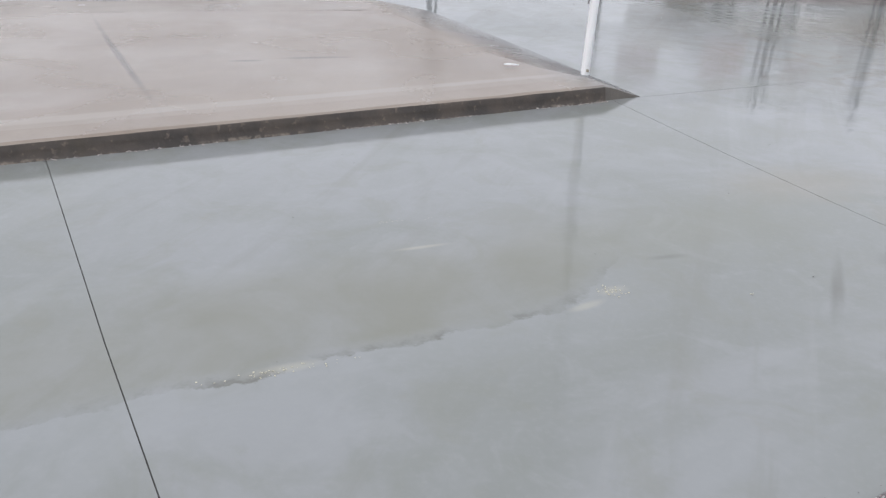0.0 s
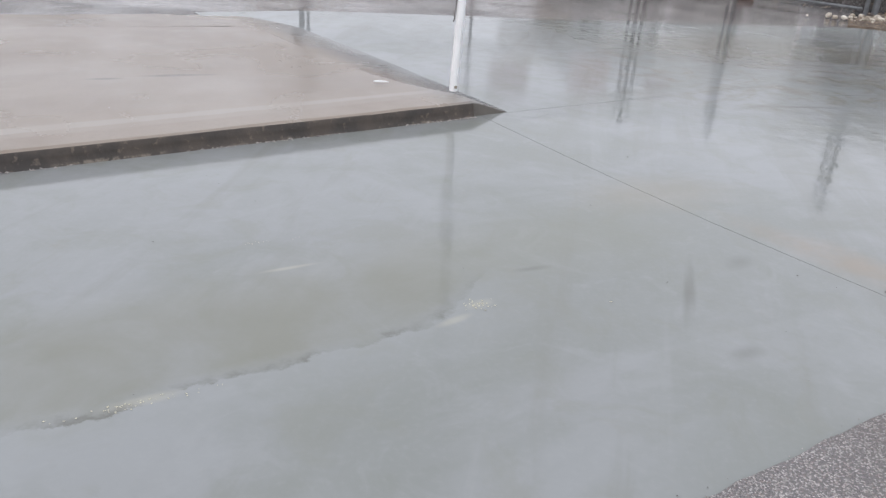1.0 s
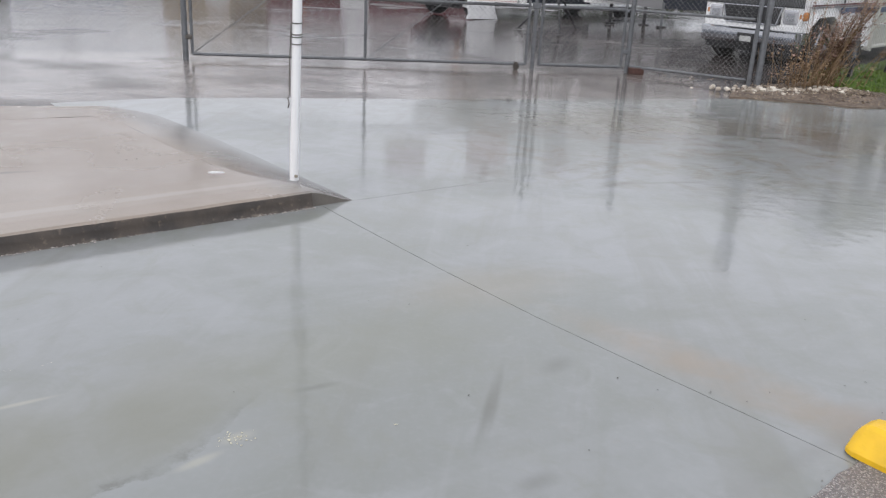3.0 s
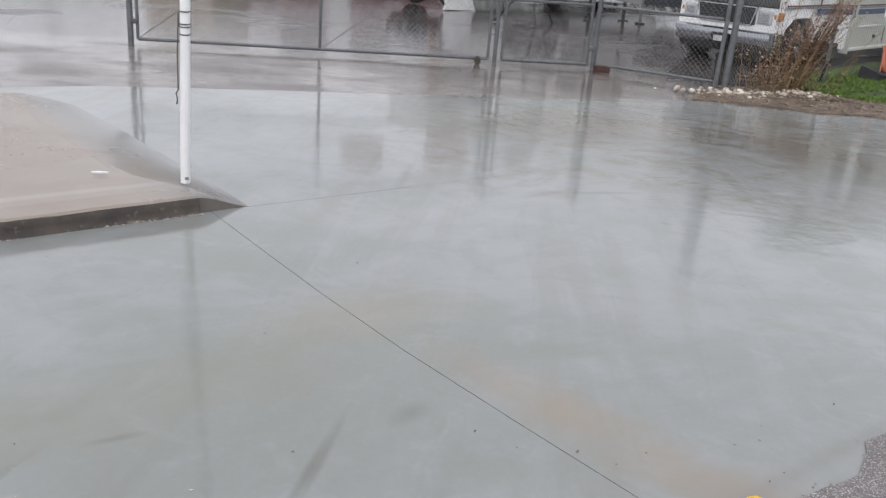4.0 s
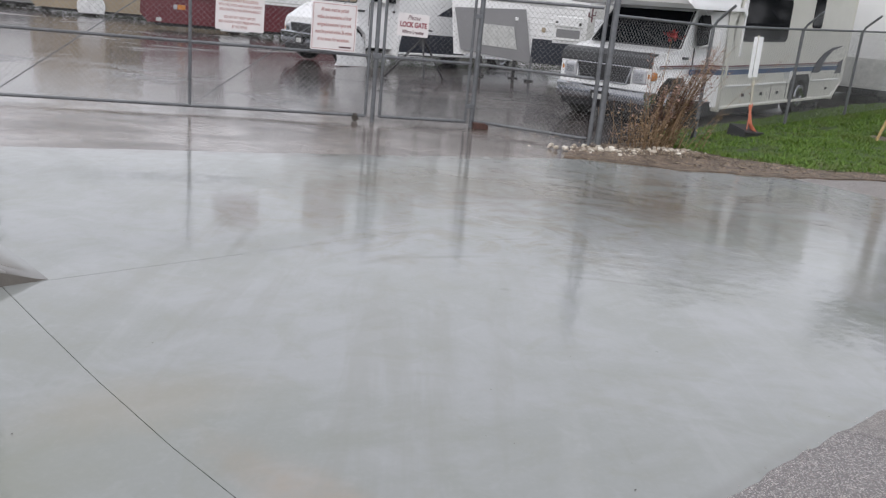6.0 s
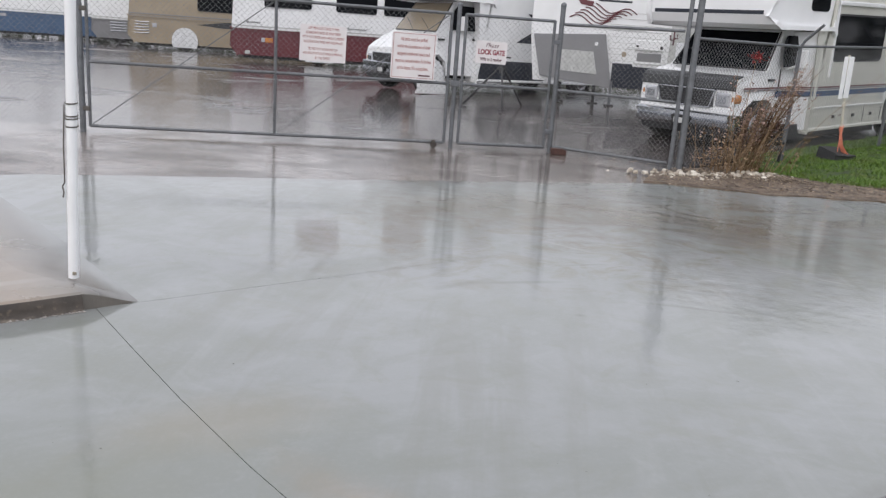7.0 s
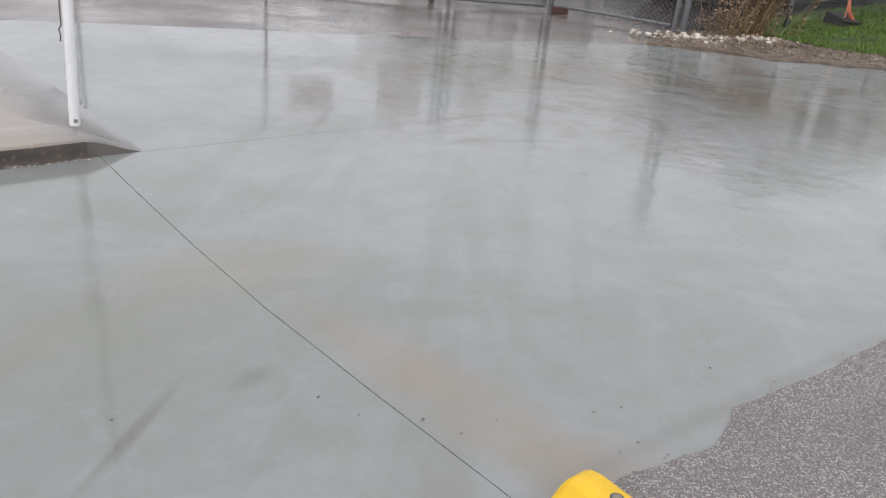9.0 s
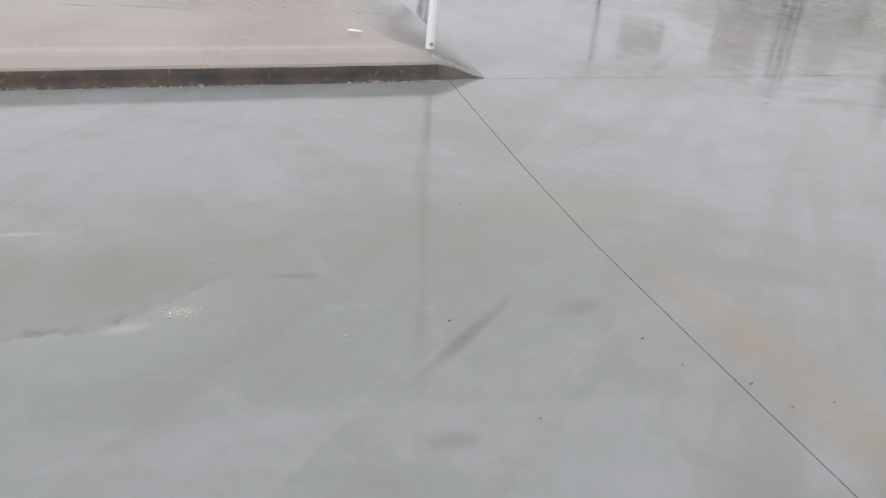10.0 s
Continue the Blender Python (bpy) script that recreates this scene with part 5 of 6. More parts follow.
def cargo_trailer():
    m = on_lot(5.02, 2.22, 0.0)
    v = thing("cargo_trailer", m @ pose(8.3, -0.5, 0.3), "white enclosed cargo trailer with grey stone guard", "trailer", "parked vehicles")
    body = prism([(0.0, 0.42, 1.1), (-0.0, 2.6, 1.1), (0.2, 2.75, 1.08), (6.4, 2.75, 1.08), (6.4, 0.42, 1.1)])
    part("trailer_body", body, M_WHITE, v)
    part("stone_guard", newbox(-0.015, 1.1, -1.112, -1.09, 0.44, 1.12, 0.004), M_LIGHTGREY, v, "grey metal stone guard")
    part("stone_guard", newbox(-0.02, 0.0, -1.09, 1.09, 0.44, 1.12, 0.004), M_LIGHTGREY, v, "grey metal stone guard")
    part("fender", newbox(3.0, 5.0, -1.3, -1.09, 0.72, 0.78, 0.02), M_BLACK, v)
    for x in (3.5, 4.5):
        wheel(v, x, -1.18, 0.34, 0.2, "steel wheel")
    part("underframe", newbox(0.1, 6.3, -1.0, 1.0, 0.26, 0.43, 0.01), M_BLACK, v, "dark steel underframe")
    part("tongue", bar([(-1.3, 0, 0.45), (0.1, 0, 0.45)], 0.05), M_BLACK, v)
    part("jack", bar([(-0.9, 0, -0.0), (-0.9, 0, 0.6)], 0.04), M_BLACK, v)
    return v


cargo_trailer()


def screen_woods():
    """An added line of scrub and trees that keeps low sky off the wet ground."""
    rng = random.Random(301)
    verts, faces = [], []
    for k in range(26000):
        a = rng.uniform(radians(20), radians(165))
        d = rng.uniform(62, 74)
        x, y = d * math.cos(a), d * math.sin(a) - 5
        top = 5.5 + 3.2 * noise.noise(Vector((a * 14, 0, 0))) + 1.2 * noise.noise(Vector((a * 60, 3, 0)))
        z = top * rng.random() ** 0.8
        r = rng.uniform(0.25, 0.6)
        n1 = Vector((rng.gauss(0, 1), rng.gauss(0, 1), rng.gauss(0, 1))).normalized()
        n2 = n1.cross(Vector((0.3, 0.5, 0.8))).normalized()
        c = Vector((x, y, z))
        b = len(verts)
        verts += [c + n1 * r, c + n2 * r * 0.6, c - n1 * r, c - n2 * r * 0.6]
        faces.append((b, b + 1, b + 2, b + 3))
    tagged(new("screen_woods", mesh_of("screen_woods", verts, faces, M_TREE)), "distant scrub and trees, added to screen off the low sky", "woods", "", "stuff")


screen_woods()


# ---- verge, plants, loose things ----
soil_ring = [*wander([(2.0, -2.2), (2.5, -2.45), (3.2, -2.8), (4.66, -3.0), (5.6, -2.95), (7.5, -2.85), (9.6, -2.3), (14.5, 0.3), (22, 4.6)], 0.05, 0.25, 31), (21, 7.5), (12, 3.4), (5.3, 0.1), (2.95, -1.15), (2.4, -1.5)]
sheet("soil_verge", soil_ring, M_SOIL, lift=0.024, edge=0.014, label="brown leafy soil verge along the concrete edge", category="ground")
grass_ring = [*wander([(4.15, -1.15), (4.5, -1.75), (5.1, -2.25), (5.9, -2.55), (7.6, -2.6), (9.4, -2.05), (14.3, 0.6), (21.8, 4.9)], 0.09, 0.25, 32), (20.5, 8.6), (11.5, 4.2), (5.6, 0.75), (4.5, 0.1)]
M_TURF = mat("turf_soil", (0.04, 0.062, 0.02), 0.9, 0, 0.4, 14, 0.6, 60)
sheet("grass_verge", grass_ring, M_TURF, lift=0.034, edge=0.02, label="bright green wet grass verge before the fence", category="grass")


def inside(x, y, ring):
    hit = False
    for (x0, y0), (x1, y1) in zip(ring, ring[1:] + ring[:1]):
        if (y0 > y) != (y1 > y) and x < (x1 - x0) * (y - y0) / (y1 - y0) + x0:
            hit = not hit
    return hit


def grass():
    rng = random.Random(41)
    verts, faces = [], []
    while len(faces) < 110000:
        far = rng.random()
        x, y = rng.uniform(4.0, 13.5 if far < 0.85 else 21), rng.uniform(-2.8, 7)
        if not inside(x, y, grass_ring):
            continue
        if math.dist((x, y), (9.51, 0.42)) < 0.42:
            continue
        z = rise(x, y) + 0.028
        clump = 0.6 * noise.noise(Vector((x * 1.3, y * 1.3, 0))) + 0.6 * noise.noise(Vector((x * 6.0, y * 6.0, 4)))
        if clump < -0.42 and rng.random() < 0.75:
            continue
        h = (0.02 + 0.055 * max(0, clump + 0.3)) * rng.uniform(0.5, 1.5)
        a, lean = rng.uniform(0, 6.28), rng.uniform(0.2, 1.6) * h
        w = rng.uniform(0.003, 0.008)
        k = len(verts)
        dx, dy = math.cos(a), math.sin(a)
        verts += [(x - dy * w, y + dx * w, z), (x + dy * w, y - dx * w, z), (x + dx * lean, y + dy * lean, z + h)]
        faces.append((k, k + 1, k + 2))
    return tagged(new("grass", mesh_of("grass", verts, faces, M_CYCLE)), "short bright green grass blades and weeds", "grass", "", "stuff")


def grass_material():
    n, l = M_CYCLE.node_tree.nodes, M_CYCLE.node_tree.links
    g = n.new("ShaderNodeNewGeometry")
    r = n.new("ShaderNodeValToRGB")
    r.color_ramp.elements[0].color = (0.045, 0.105, 0.01, 1)
    r.color_ramp.elements[1].color = (0.19, 0.33, 0.03, 1)
    e = r.color_ramp.elements.new(0.93)
    e.color = (0.17, 0.3, 0.028, 1)
    r.color_ramp.elements[2].color = (0.2, 0.18, 0.07, 1)
    l.new(g.outputs["Random Per Island"], r.inputs[0])
    patch = n.new("ShaderNodeTexNoise")
    patch.inputs["Scale"].default_value, patch.inputs["Detail"].default_value = 2.0, 6
    l.new(g.outputs["Position"], patch.inputs["Vector"])
    rng_node = n.new("ShaderNodeMapRange")
    for i, v in enumerate((0.5, 0.7, 0.0, 0.6)):
        rng_node.inputs[i + 1].default_value = v
    l.new(patch.outputs["Fac"], rng_node.inputs[0])
    mx = n.new("ShaderNodeMixRGB")
    mx.inputs[2].default_value = (0.12, 0.12, 0.035, 1)
    l.new(rng_node.outputs[0], mx.inputs[0])
    l.new(r.outputs[0], mx.inputs[1])
    l.new(mx.outputs[0], n["Principled BSDF"].inputs["Base Color"])


grass_material()
grass()


def lump(rng, r, flat=0.7):
    bm = bmesh.new()
    bmesh.ops.create_icosphere(bm, subdivisions=1, radius=r)
    for v in bm.verts:
        v.co *= rng.uniform(0.7, 1.25)
        v.co.z *= flat
    return bm


def stones():
    rng = random.Random(51)
    pile = thing("stone_edging", None, "scattered pale limestone lumps at the fence corner", "stones")
    meshes = []
    for k in range(6):
        bm = lump(rng, 1.0)
        me = bpy.data.meshes.new("stone")
        bm.to_mesh(me)
        bm.free()
        me.materials.append(M_STONE)
        meshes.append(me)
    for k in range(290):
        cx, cy, sx, sy = ((2.75, -1.74, 0.3, 0.12), (3.95, -1.42, 0.2, 0.09), (3.3, -1.62, 0.5, 0.14))[k % 3]
        x, y = rng.gauss(cx, sx), rng.gauss(cy, sy)
        r = rng.choice((0.008, 0.01, 0.012, 0.015, 0.018, 0.026, 0.036)) * rng.uniform(0.8, 1.3)
        ob = new("stone", meshes[k % 6])
        ob.parent = pile
        ob.matrix_basis = pose(x, y, rise(x, y) + 0.02 + r * 0.4, rng.uniform(-20, 20), rng.uniform(-20, 20), rng.uniform(0, 360)) @ Matrix.Diagonal((r, r * rng.uniform(0.7, 1.2), r, 1))


stones()


def litter():
    """Leaf bits and grit on the soil verge and along the fence foot."""
    rng = random.Random(61)
    verts, faces = [], []
    for k in range(5200):
        if rng.random() < 0.55:
            s = rng.random()
            x, y = 2.0 + 6.5 * s, -2.35 - 0.45 * smooth(0, 0.4, s) + rng.uniform(-0.2, 0.9)
        else:
            s = rng.random()
            x, y = 1.7 + 2.6 * s + rng.gauss(0, 0.1), -0.25 - 1.5 * min(1, s * 1.4) + rng.gauss(0, 0.16)
        if not inside(x, y, soil_ring) and rng.random() < 0.93:
            continue
        z = rise(x, y) + 0.024 + rng.uniform(0, 0.012)
        r, a = rng.uniform(0.008, 0.03), rng.uniform(0, 6.28)
        b = len(verts)
        for q in range(4):
            verts.append((x + r * math.cos(a + q * 1.57) * (1 if q % 2 else 0.45), y + r * math.sin(a + q * 1.57) * (1 if q % 2 else 0.45), z + rng.uniform(0, 0.015)))
        faces.append((b, b + 1, b + 2, b + 3))
    m = M_LEAF
    n, l = m.node_tree.nodes, m.node_tree.links
    g, r = n.new("ShaderNodeNewGeometry"), n.new("ShaderNodeValToRGB")
    r.color_ramp.elements[0].color, r.color_ramp.elements[1].color = (0.045, 0.03, 0.022, 1), (0.48, 0.38, 0.28, 1)
    l.new(g.outputs["Random Per Island"], r.inputs[0])
    l.new(r.outputs[0], n["Principled BSDF"].inputs["Base Color"])
    tagged(new("leaf_litter", mesh_of("leaf_litter", verts, faces, m)), "brown dead leaves and wood chips on the verge", "leaves", "", "stuff")


litter()


def dry_weed():
    rng = random.Random(71)
    w = thing("dry_bush", pose(3.62, -1.15, rise(3.62, -1.15)), "dry brown weed bush with reddish seed heads at the fence corner", "bush")
    stems, heads = bmesh.new(), bmesh.new()
    for k in range(85):
        tall = rng.random() < 0.3
        x, y = rng.gauss(0.1, 0.3), rng.gauss(0, 0.12)
        lean_x = rng.gauss(0.38 if x > 0.1 else 0.05, 0.24)
        h = rng.uniform(0.8, 1.45) if tall and x > -0.1 else rng.uniform(0.22, 0.7)
        if tall and rng.random() < 0.5:
            lean_x = rng.uniform(0.35, 0.8)
        bend = rng.uniform(-0.1, 0.12)
        pts = [Vector((x + lean_x * h * t * (0.7 + 0.3 * t), y + bend * h * t, h * t)) for t in (0, 0.3, 0.6, 0.85, 1.0)]
        tube(stems, pts, rng.uniform(0.003, 0.007), 4, 0.0015, cap=False)
        for q in range(int(10 + 26 * h)):
            t = rng.uniform(0.15, 1.0)
            p = pts[0].lerp(pts[-1], t) + Vector((rng.gauss(0, 0.03), rng.gauss(0, 0.03), 0))
            tgt = heads if (t > 0.55 and tall) else stems
            a, r = rng.uniform(0, 6.28), rng.uniform(0.02, 0.065)
            d = Vector((math.cos(a), math.sin(a), rng.uniform(-0.6, 0.7))) * r
            s = Vector((-d.y, d.x, 0)).normalized() * r * 0.28 if (d.x or d.y) else Vector((0.01, 0, 0))
            tgt.faces.new([tgt.verts.new(v) for v in (p, p + d * 0.5 + s, p + d, p + d * 0.5 - s)])
    # tall plumed stalks that lean away from the corner post
    for k in range(64):
        fan = rng.random()
        x0, x1, h = 0.1 + 0.3 * fan + rng.gauss(0, 0.05), 0.16 + 0.9 * fan + rng.gauss(0, 0.06), 0.75 + 0.75 * fan * rng.uniform(0.75, 1.05)
        y0, y1 = rng.gauss(0.02, 0.06), rng.gauss(0.05, 0.1)
        pts = [Vector((x0 + (x1 - x0) * t * (0.6 + 0.4 * t), y0 + (y1 - y0) * t, h * t)) for t in (0, 0.25, 0.5, 0.75, 1.0)]
        tube(stems, pts, rng.uniform(0.004, 0.008), 4, 0.002, cap=False)
        for q in range(46):
            t = 0.42 + 0.58 * rng.random()
            p = pts[0].lerp(pts[-1], t) + Vector((rng.gauss(0, 0.018), rng.gauss(0, 0.018), 0))
            a, r = rng.uniform(0, 6.28), rng.uniform(0.03, 0.075) * (1.3 - 0.6 * t)
            d = Vector((math.cos(a), math.sin(a), rng.uniform(-0.2, 0.5))) * r
            w2 = Vector((-d.y, d.x, 0)).normalized() * r * 0.3
            heads.faces.new([heads.verts.new(c) for c in (p, p + d * 0.5 + w2, p + d, p + d * 0.5 - w2)])
    tall = [Vector((0.2, 0.1, 0)), Vector((0.22, 0.13, 0.7)), Vector((0.25, 0.15, 1.2)), Vector((0.28, 0.15, 1.56))]
    tube(stems, tall, 0.005, 5, 0.002, cap=False)
    tuft = bmesh.new()
    for q in range(90):
        p = tall[-1] + Vector((rng.gauss(0.01, 0.045), rng.gauss(0, 0.04), rng.gauss(-0.01, 0.03)))
        d = Vector((rng.gauss(0, 1), rng.gauss(0, 1), rng.gauss(0, 1))).normalized() * rng.uniform(0.015, 0.035)
        s = d.cross(Vector((0.2, 0.4, 0.9))) * 0.5
        tuft.faces.new([tuft.verts.new(v) for v in (p - d, p + s, p + d, p - s)])
    tagged(part("flower_head", tuft, M_REDHEAD, w, "dull red flower head on a tall stem"), kind="stuff")
    me = bpy.data.meshes.new("stems")
    for nm, bm, m, lb in (("dry_foliage", stems, M_DRY, "dry tan stems and leaves"), ("seed_plume", heads, M_RUST, "reddish brown seed heads")):
        tagged(part(nm, bm, m, w, lb), kind="stuff")
    bpy.data.meshes.remove(me)


for m_dry, lo_c, hi_c in ((M_DRY, (0.12, 0.065, 0.03), (0.42, 0.3, 0.18)), (M_RUST, (0.16, 0.075, 0.055), (0.56, 0.4, 0.33))):
    nd, ld = m_dry.node_tree.nodes, m_dry.node_tree.links
    gd, rd = nd.new("ShaderNodeNewGeometry"), nd.new("ShaderNodeValToRGB")
    rd.color_ramp.elements[0].color, rd.color_ramp.elements[1].color = (*lo_c, 1), (*hi_c, 1)
    ld.new(gd.outputs["Random Per Island"], rd.inputs[0])
    ld.new(rd.outputs[0], nd["Principled BSDF"].inputs["Base Color"])
dry_weed()
stk = thing("dark_stake", pose(5.0, -0.18, rise(5.0, -0.18), 4, 3, 0), "short dark weathered stake in the grass edge", "stake")
part("shaft", bar([(0, 0, -0.05), (0, 0, 0.2), (0.02, 0, 0.34)], 0.024, 8, 0.02), M_BLACK, stk)


def broom_stand():
    x, y = 6.2, 0.16
    b = thing("broom_stand", pose(x, y, rise(x, y), 0, 0, 20), "orange broom and black dustpan tied to a pale pole", "broom")
    pan = bmesh.new()
    ring = [(-0.24, -0.16, 0.0), (0.24, -0.16, 0.0), (0.28, 0.16, 0.0), (-0.28, 0.16, 0.0)]
    lo = [pan.verts.new((*p[:2], 0.01)) for p in ring]
    hi = [pan.verts.new((p[0] * 0.9, p[1] * 0.9, z)) for p, z in zip(ring, (0.14, 0.1, 0.2, 0.22))]
    for k in range(4):
        pan.faces.new((lo[k], lo[(k + 1) % 4], hi[(k + 1) % 4], hi[k]))
    pan.faces.new(lo[::-1])
    pan.faces.new(hi)
    part("dustpan", pan, M_BLACK, b, "black plastic dustpan")
    part("dustpan_lip", bar([(-0.26, -0.15, 0.12), (0.0, -0.17, 0.1), (0.26, -0.15, 0.1)], 0.018, 6), M_BLACK, b)
    rng = random.Random(81)
    bm = bmesh.new()
    for k in range(70):
        a, r = rng.uniform(0, 6.28), rng.random() ** 0.5
        tube(bm, [(0.012 * r * math.cos(a), 0.012 * r * math.sin(a), 0.5), (0.03 * r * math.cos(a) + 0.02, 0.03 * r * math.sin(a) - 0.03, 0.26), (0.04 * r * math.cos(a) + 0.12, 0.05 * r * math.sin(a) - 0.08, 0.1)], 0.0035, 4, cap=False)
    part("bristles", bm, M_ORANGE, b, "orange flared broom bristles")
    part("strap", bar([(0.01, -0.03, 0.56), (-0.06, -0.05, 0.36), (-0.07, -0.06, 0.14)], 0.009, 5), M_ORANGE, b, "orange strap")
    part("ferrule", bar([(0.0, 0, 0.46), (-0.01, 0, 0.54)], 0.02, 10), M_ORANGE, b)
    part("pole", bar([(0.01, 0, 0.5), (-0.12, 0.01, 1.62)], 0.016, 10), M_WOODPALE, b, "pale broom handle")
    part("clip", newbox(-0.065, -0.015, -0.025, 0.02, 0.84, 0.91, 0.01), M_WOODPALE, b, "yellow clip")
    part("board", newbox(-0.19, -0.11, -0.02, 0.0, 0.97, 1.6, 0.006, pose(0, 0, 0, 0, -2, 0)), M_PVC, b, "narrow white board")
    part("board", newbox(-0.08, 0.03, -0.024, -0.004, 0.98, 1.6, 0.006, pose(0, 0, 0, 0, -2, 0)), M_PVC, b, "narrow white board")


M_WOODPALE = mat("pale_painted_wood", (0.6, 0.57, 0.48), 0.6, 0, 0.12, 10)
broom_stand()


def palm():
    x, y = 9.51, 0.42
    rng = random.Random(91)
    p = thing("palm_tree", pose(x, y, rise(x, y) + 0.02), "young palm with fibrous brown trunk propped by timber stakes", "palm tree")
    bm = bmesh.new()
    rings = []
    for k in range(33):
        z = 2.9 * k / 32
        r = 0.15 - 0.082 * smooth(0.1, 0.95, z) + (0.016 if k % 2 else 0)
        rings.append([bm.verts.new((-0.01 * z + r * (1 + rng.uniform(-0.15, 0.15)) * math.cos(6.283 * q / 14), r * (1 + rng.uniform(-0.15, 0.15)) * math.sin(6.283 * q / 14), z - 0.02)) for q in range(14)])
    for a, b in zip(rings, rings[1:]):
        for q in range(14):
            bm.faces.new((a[q], a[(q + 1) % 14], b[(q + 1) % 14], b[q]))
    trunk = part("trunk", bm, M_PALMTRUNK, p, "brown fibrous trunk")
    bm = bmesh.new()
    for k in range(260):
        z, a = 0.1 + 2.7 * rng.random() ** 0.7, rng.uniform(0, 6.28)
        r = 0.15 - 0.082 * smooth(0.1, 0.95, z)
        tube(bm, [(-0.01 * z + r * math.cos(a), r * math.sin(a), z), (-0.01 * z + (r + 0.04) * math.cos(a + 0.1), (r + 0.04) * math.sin(a + 0.1), z + rng.uniform(0.08, 0.2))], 0.012, 4, 0.004, cap=False)
    tagged(part("leaf_base_fringe", bm, M_DRYFROND, trunk, "torn dry leaf bases"), kind="stuff")
    part("strap", bar([(-0.01 + 0.085 * math.cos(6.283 * k / 12), 0.085 * math.sin(6.283 * k / 12), 1.05) for k in range(13)], 0.015, 5), M_WOOD, p)
    for a in (195, 330, 75):
        c, s = math.cos(radians(a)), math.sin(radians(a))
        bm = box(bmesh.new(), -0.014, 0.014, -0.023, 0.023, 0, 1.2, 0.004)
        st = part("stake", bm, M_WOOD, p, "pale timber prop")
        st.matrix_basis = Matrix.Translation((0.62 * c, 0.62 * s, -0.02)) @ Vector((-0.53 * c, -0.53 * s, 1.05)).to_track_quat("Z", "Y").to_matrix().to_4x4()
    for i in range(26):
        a, up = i * 2.4 + rng.uniform(-0.2, 0.2), (rng.uniform(-0.15, 0.1) if i % 5 == 0 else rng.uniform(0.75, 1.6))
        dry = up < 0.1
        L = rng.uniform(0.5, 0.8) if dry else rng.uniform(1.0, 1.5)
        d = Vector((math.cos(a), math.sin(a), 0))
        pts = []
        for t in [k / 12 for k in range(13)]:
            pts.append(Vector((-0.02, 0, 2.85)) + d * L * (t if up < 0.9 else t * 0.75) * (1 - 0.25 * t) + Vector((0, 0, L * (up * t - 0.75 * t * t))))
        bm = tube(bmesh.new(), pts, 0.016, 5, 0.003, cap=False)
        for k in range(2, 13):
            for side in (-1, 1):
                for j in (0, 0.5):
                    q = pts[k - 1].lerp(pts[k], j)
                    fwd = (pts[k] - pts[k - 1]).normalized()
                    out = (fwd.cross(Vector((0, 0, 1))) * side + fwd * 0.7 + Vector((0, 0, -0.35))).normalized()
                    ln = 0.42 * (1 - 0.5 * abs(k / 12 - 0.45)) * rng.uniform(0.7, 1.1)
                    wd = fwd * 0.016
                    bm.faces.new([bm.verts.new(v) for v in (q - wd, q + out * ln * 0.5 - wd * 0.8 + Vector((0, 0, 0.02)), q + out * ln + Vector((0, 0, -0.08)), q + out * ln * 0.5 + wd * 0.8)])
        part("frond", bm, M_DRYFROND if dry else M_FROND, p, "dry drooping frond" if dry else "green arching frond")
    ring = sheet("mulch_ring", [(x + 0.5 * math.cos(a) * rng.uniform(0.75, 1.2), y + 0.45 * math.sin(a) * rng.uniform(0.85, 1.1)) for a in [6.283 * k / 20 for k in range(20)]], M_SOIL, lift=0.05, edge=0.036, label="bare grey soil ring round the palm", category="ground")


palm()


def tree(x, y, h, seed):
    rng = random.Random(seed)
    t = thing("tree", pose(x, y, rise(x, y)), "large dark green broadleaf tree beyond the lot, placed for its dark reflection", "tree", "trees beyond the lot")
    bm = tube(bmesh.new(), [(0, 0, -0.2), (0.1, 0.1, h * 0.25), (0.0, 0.2, h * 0.5)], 0.3, 9, 0.16)
    tips = []
    for k in range(13):
        a, z0 = rng.uniform(0, 6.28), h * rng.uniform(0.12, 0.5)
        e = Vector((math.cos(a) * h * rng.uniform(0.15, 0.33), math.sin(a) * h * rng.uniform(0.15, 0.33), z0 + h * rng.uniform(0.12, 0.42)))
        tube(bm, [(0, 0.1, z0), (e.x * 0.5, e.y * 0.5, z0 + (e.z - z0) * 0.6), e], 0.11, 6, 0.03)
        tips.append(e)
    part("trunk", bm, M_PALMTRUNK, t, "brown trunk and limbs")
    verts, faces = [], []
    for k in range(11000):
        e = rng.choice(tips)
        c = e + Vector((rng.gauss(0, 1), rng.gauss(0, 1), rng.gauss(0, 0.8))) * h * 0.095
        if noise.noise(c * 0.55) < -0.22:
            continue
        r = rng.uniform(0.18, 0.4)
        n1 = Vector((rng.gauss(0, 1), rng.gauss(0, 1), rng.gauss(0, 1))).normalized()
        n2 = n1.cross(Vector((0.3, 0.5, 0.8))).normalized()
        b = len(verts)
        verts += [c + n1 * r, c + n2 * r * 0.5, c - n1 * r, c - n2 * r * 0.5]
        faces.append((b, b + 1, b + 2, b + 3))
    ob = new("crown", mesh_of("crown", verts, faces, M_TREE))
    ob.parent = t


# the last two stand out of view, added to darken the motorhome's glass
for k, (x, y, h) in enumerate(((35.4, 18.3, 14.0), (32.0, 12.0, 13.5), (41.5, 22.0, 13.0), (41.7, 14.4, 14.0), (34.0, 4.0, 13.0), (35.0, -5.0, 13.0))):
    tree(x, y, h, 100 + k)

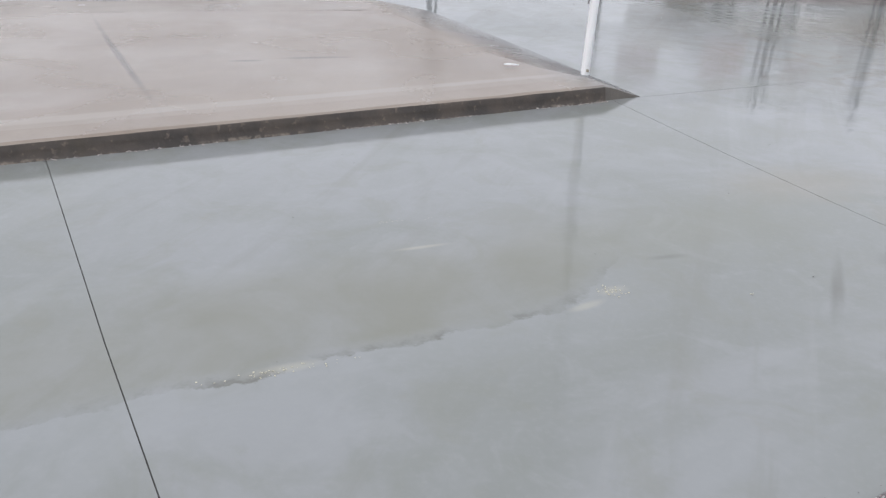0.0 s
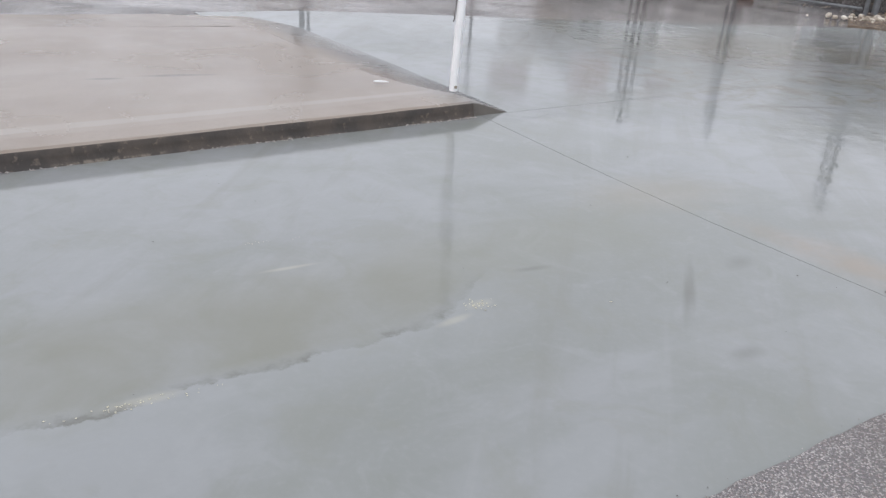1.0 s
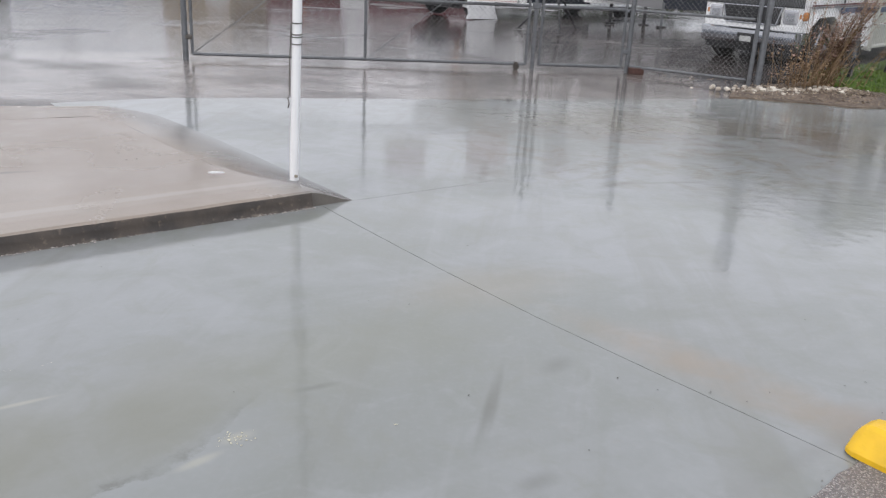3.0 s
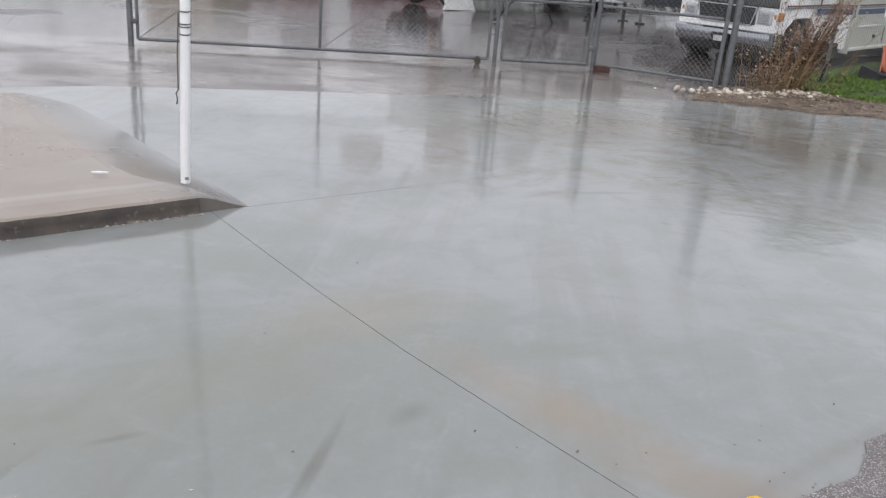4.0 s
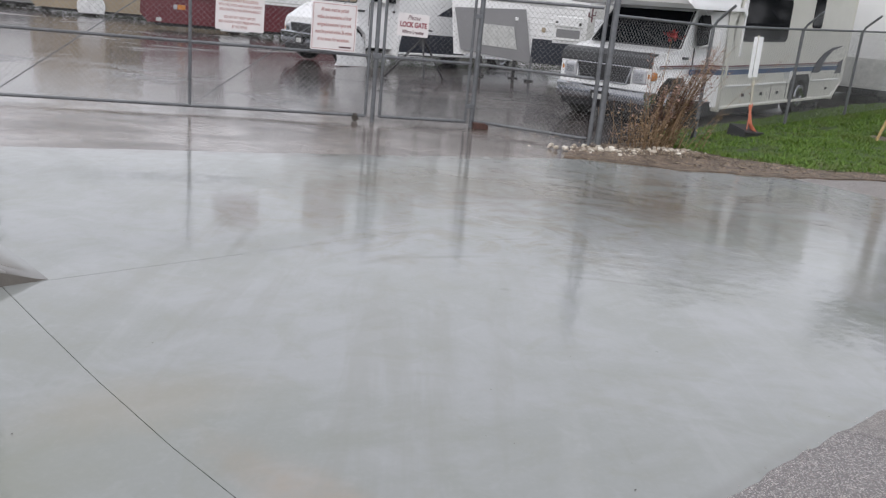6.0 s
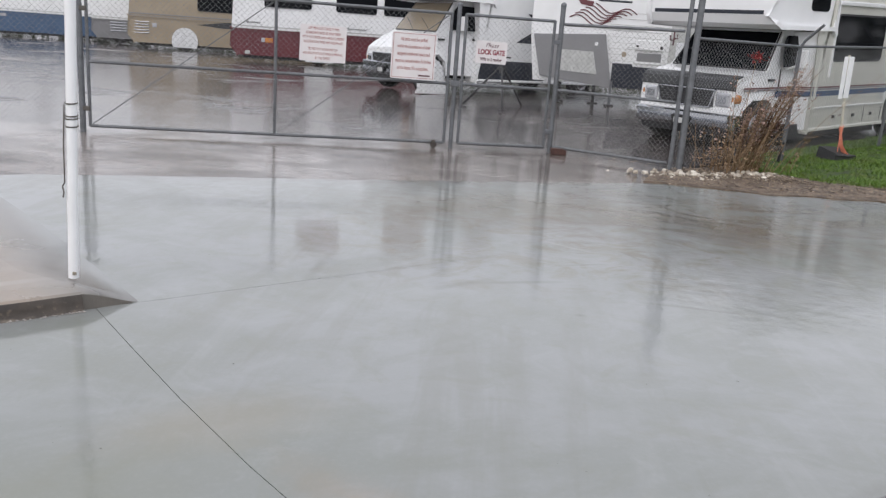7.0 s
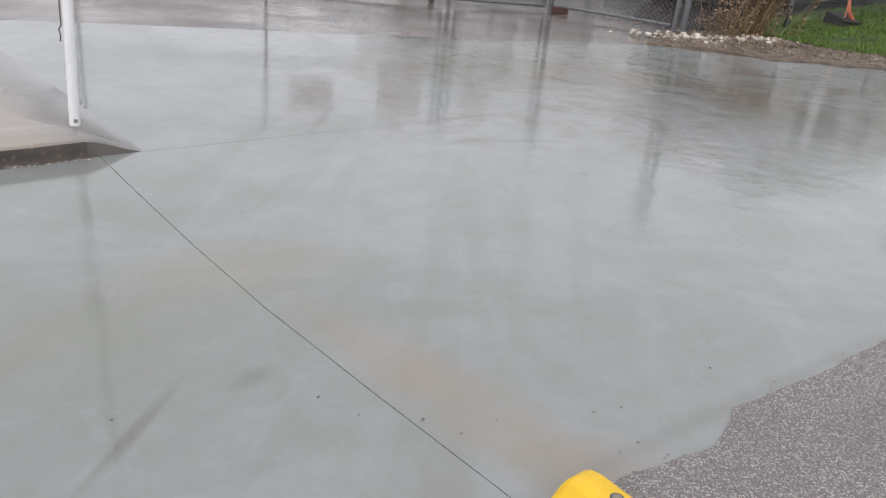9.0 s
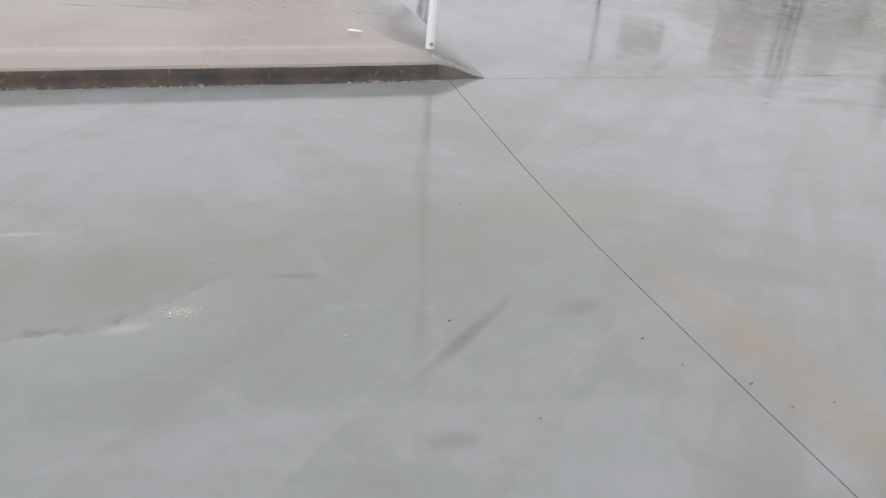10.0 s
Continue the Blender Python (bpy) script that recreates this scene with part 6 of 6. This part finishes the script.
# ---- marks and bits on the concrete ----
def bits():
    rng = random.Random(211)
    dark, pale = ([], []), ([], [])

    def put(store, x, y, r, z=0.002, flat=0.4):
        b, a = len(store[0]), rng.uniform(0, 6.28)
        for q in range(4):
            s = r * (1 if q % 2 else flat)
            store[0].append((x + s * math.cos(a + 1.57 * q), y + s * math.sin(a + 1.57 * q), z))
        store[0].append((x, y, z + r * 0.12))
        for q in range(4):
            store[1].append((b + q, b + (q + 1) % 4, b + 4))

    for x, y in ((-2.431, -7.732), (-2.716, -5.892), (-1.534, -4.705), (-2.147, -9.213), (-0.046, -7.969), (1.077, -7.024), (-0.778, -9.1)):
        put(dark, x, y, 0.007)
    for k in range(120):
        put(dark, rng.uniform(-6, 4), rng.uniform(-10.2, -3.2), rng.choice((0.002, 0.003, 0.004, 0.006)))
    for k in range(16):
        put(dark, rng.gauss(-1.25, 0.35), rng.gauss(-9.4, 0.2), rng.choice((0.002, 0.003, 0.005)))
    for k in range(46):
        a = rng.gauss(0, 1)
        put(pale, -4.55 + 0.075 * a + rng.gauss(0, 0.02), -10.12 + 0.035 * a + rng.gauss(0, 0.009), rng.uniform(0.0015, 0.005), 0.0012, rng.uniform(0.3, 0.9))
        put(pale, -3.5 + rng.gauss(0, 0.028), -9.5 + rng.gauss(0, 0.02), rng.uniform(0.0015, 0.005), 0.0012, rng.uniform(0.3, 0.9))
        if k % 3 == 0:
            put(pale, -4.3 + 0.08 * a, -9.0 + 0.03 * a + rng.gauss(0, 0.008), rng.uniform(0.0015, 0.004), 0.0012)
    put(pale, -3.0, -9.466, 0.008)
    tagged(new("leaf_bits", mesh_of("leaf_bits", *dark, M_BIT)), "tiny dark leaf bits and grit on wet concrete", "debris", "", "stuff")
    tagged(new("foam_flecks", mesh_of("foam_flecks", *pale, M_FOAM)), "pale foam flecks at the puddle's edge", "foam", "", "stuff")


bits()


def chippings():
    rng = random.Random(221)
    verts, faces = [], []
    for x, y in road_edge:
        if not -5 < x < 7:
            continue
        for k in range(5):
            d = rng.gauss(-0.016, 0.01)
            cx, cy = x + rng.uniform(-0.04, 0.04) - 0.45 * d, y + rng.uniform(-0.04, 0.04) + 0.89 * d
            r, a, b = rng.uniform(0.002, 0.005), rng.uniform(0, 6.28), len(verts)
            verts += [(cx + r * math.cos(a + 2.1 * q) * rng.uniform(0.7, 1.2), cy + r * math.sin(a + 2.1 * q), 0.002) for q in range(3)]
            verts.append((cx, cy, 0.002 + r * 0.7))
            faces += [(b, b + 1, b + 3), (b + 1, b + 2, b + 3), (b + 2, b, b + 3)]
    tagged(new("loose_chippings", mesh_of("loose_chippings", verts, faces, M_GRIT)), "loose pale and dark chippings along the asphalt edge", "gravel", "", "stuff")


chippings()


def kerb_crumbs():
    """Broken cement and grit lying along the foot of the slab's front edge."""
    rng = random.Random(231)
    verts, faces = [], []
    for k in range(420):
        u = -rng.random() ** 1.5 * 4.5
        if noise.noise(Vector((u * 2.2, 7, 0))) < -0.1:
            continue
        c = uv(u, 0.066 + rng.gauss(0, 0.006), 0.003)
        r, a, b = rng.choice((0.002, 0.003, 0.004, 0.006)) * rng.uniform(0.7, 1.3), rng.uniform(0, 6.28), len(verts)
        verts += [(c.x + 1.8 * r * math.cos(a + 2.1 * q), c.y + r * math.sin(a + 2.1 * q), c.z) for q in range(3)]
        verts.append((c.x, c.y, c.z + r))
        faces += [(b, b + 1, b + 3), (b + 1, b + 2, b + 3), (b + 2, b, b + 3)]
    tagged(new("kerb_crumbs", mesh_of("kerb_crumbs", verts, faces, M_GRIT)), "pale cement crumbs along the slab's dark front edge", "debris", "", "stuff")


kerb_crumbs()
chip = thing("pale_flake", pose(-3.83, -6.66, H - 0.01), "small white flake lying on the raised slab", "debris")
part("flake", plate([(-0.05, -0.004, 0), (-0.02, -0.016, 0), (0.05, -0.006, 0), (0.03, 0.006, 0), (-0.025, 0.01, 0)], 0.006), M_PVC, chip)
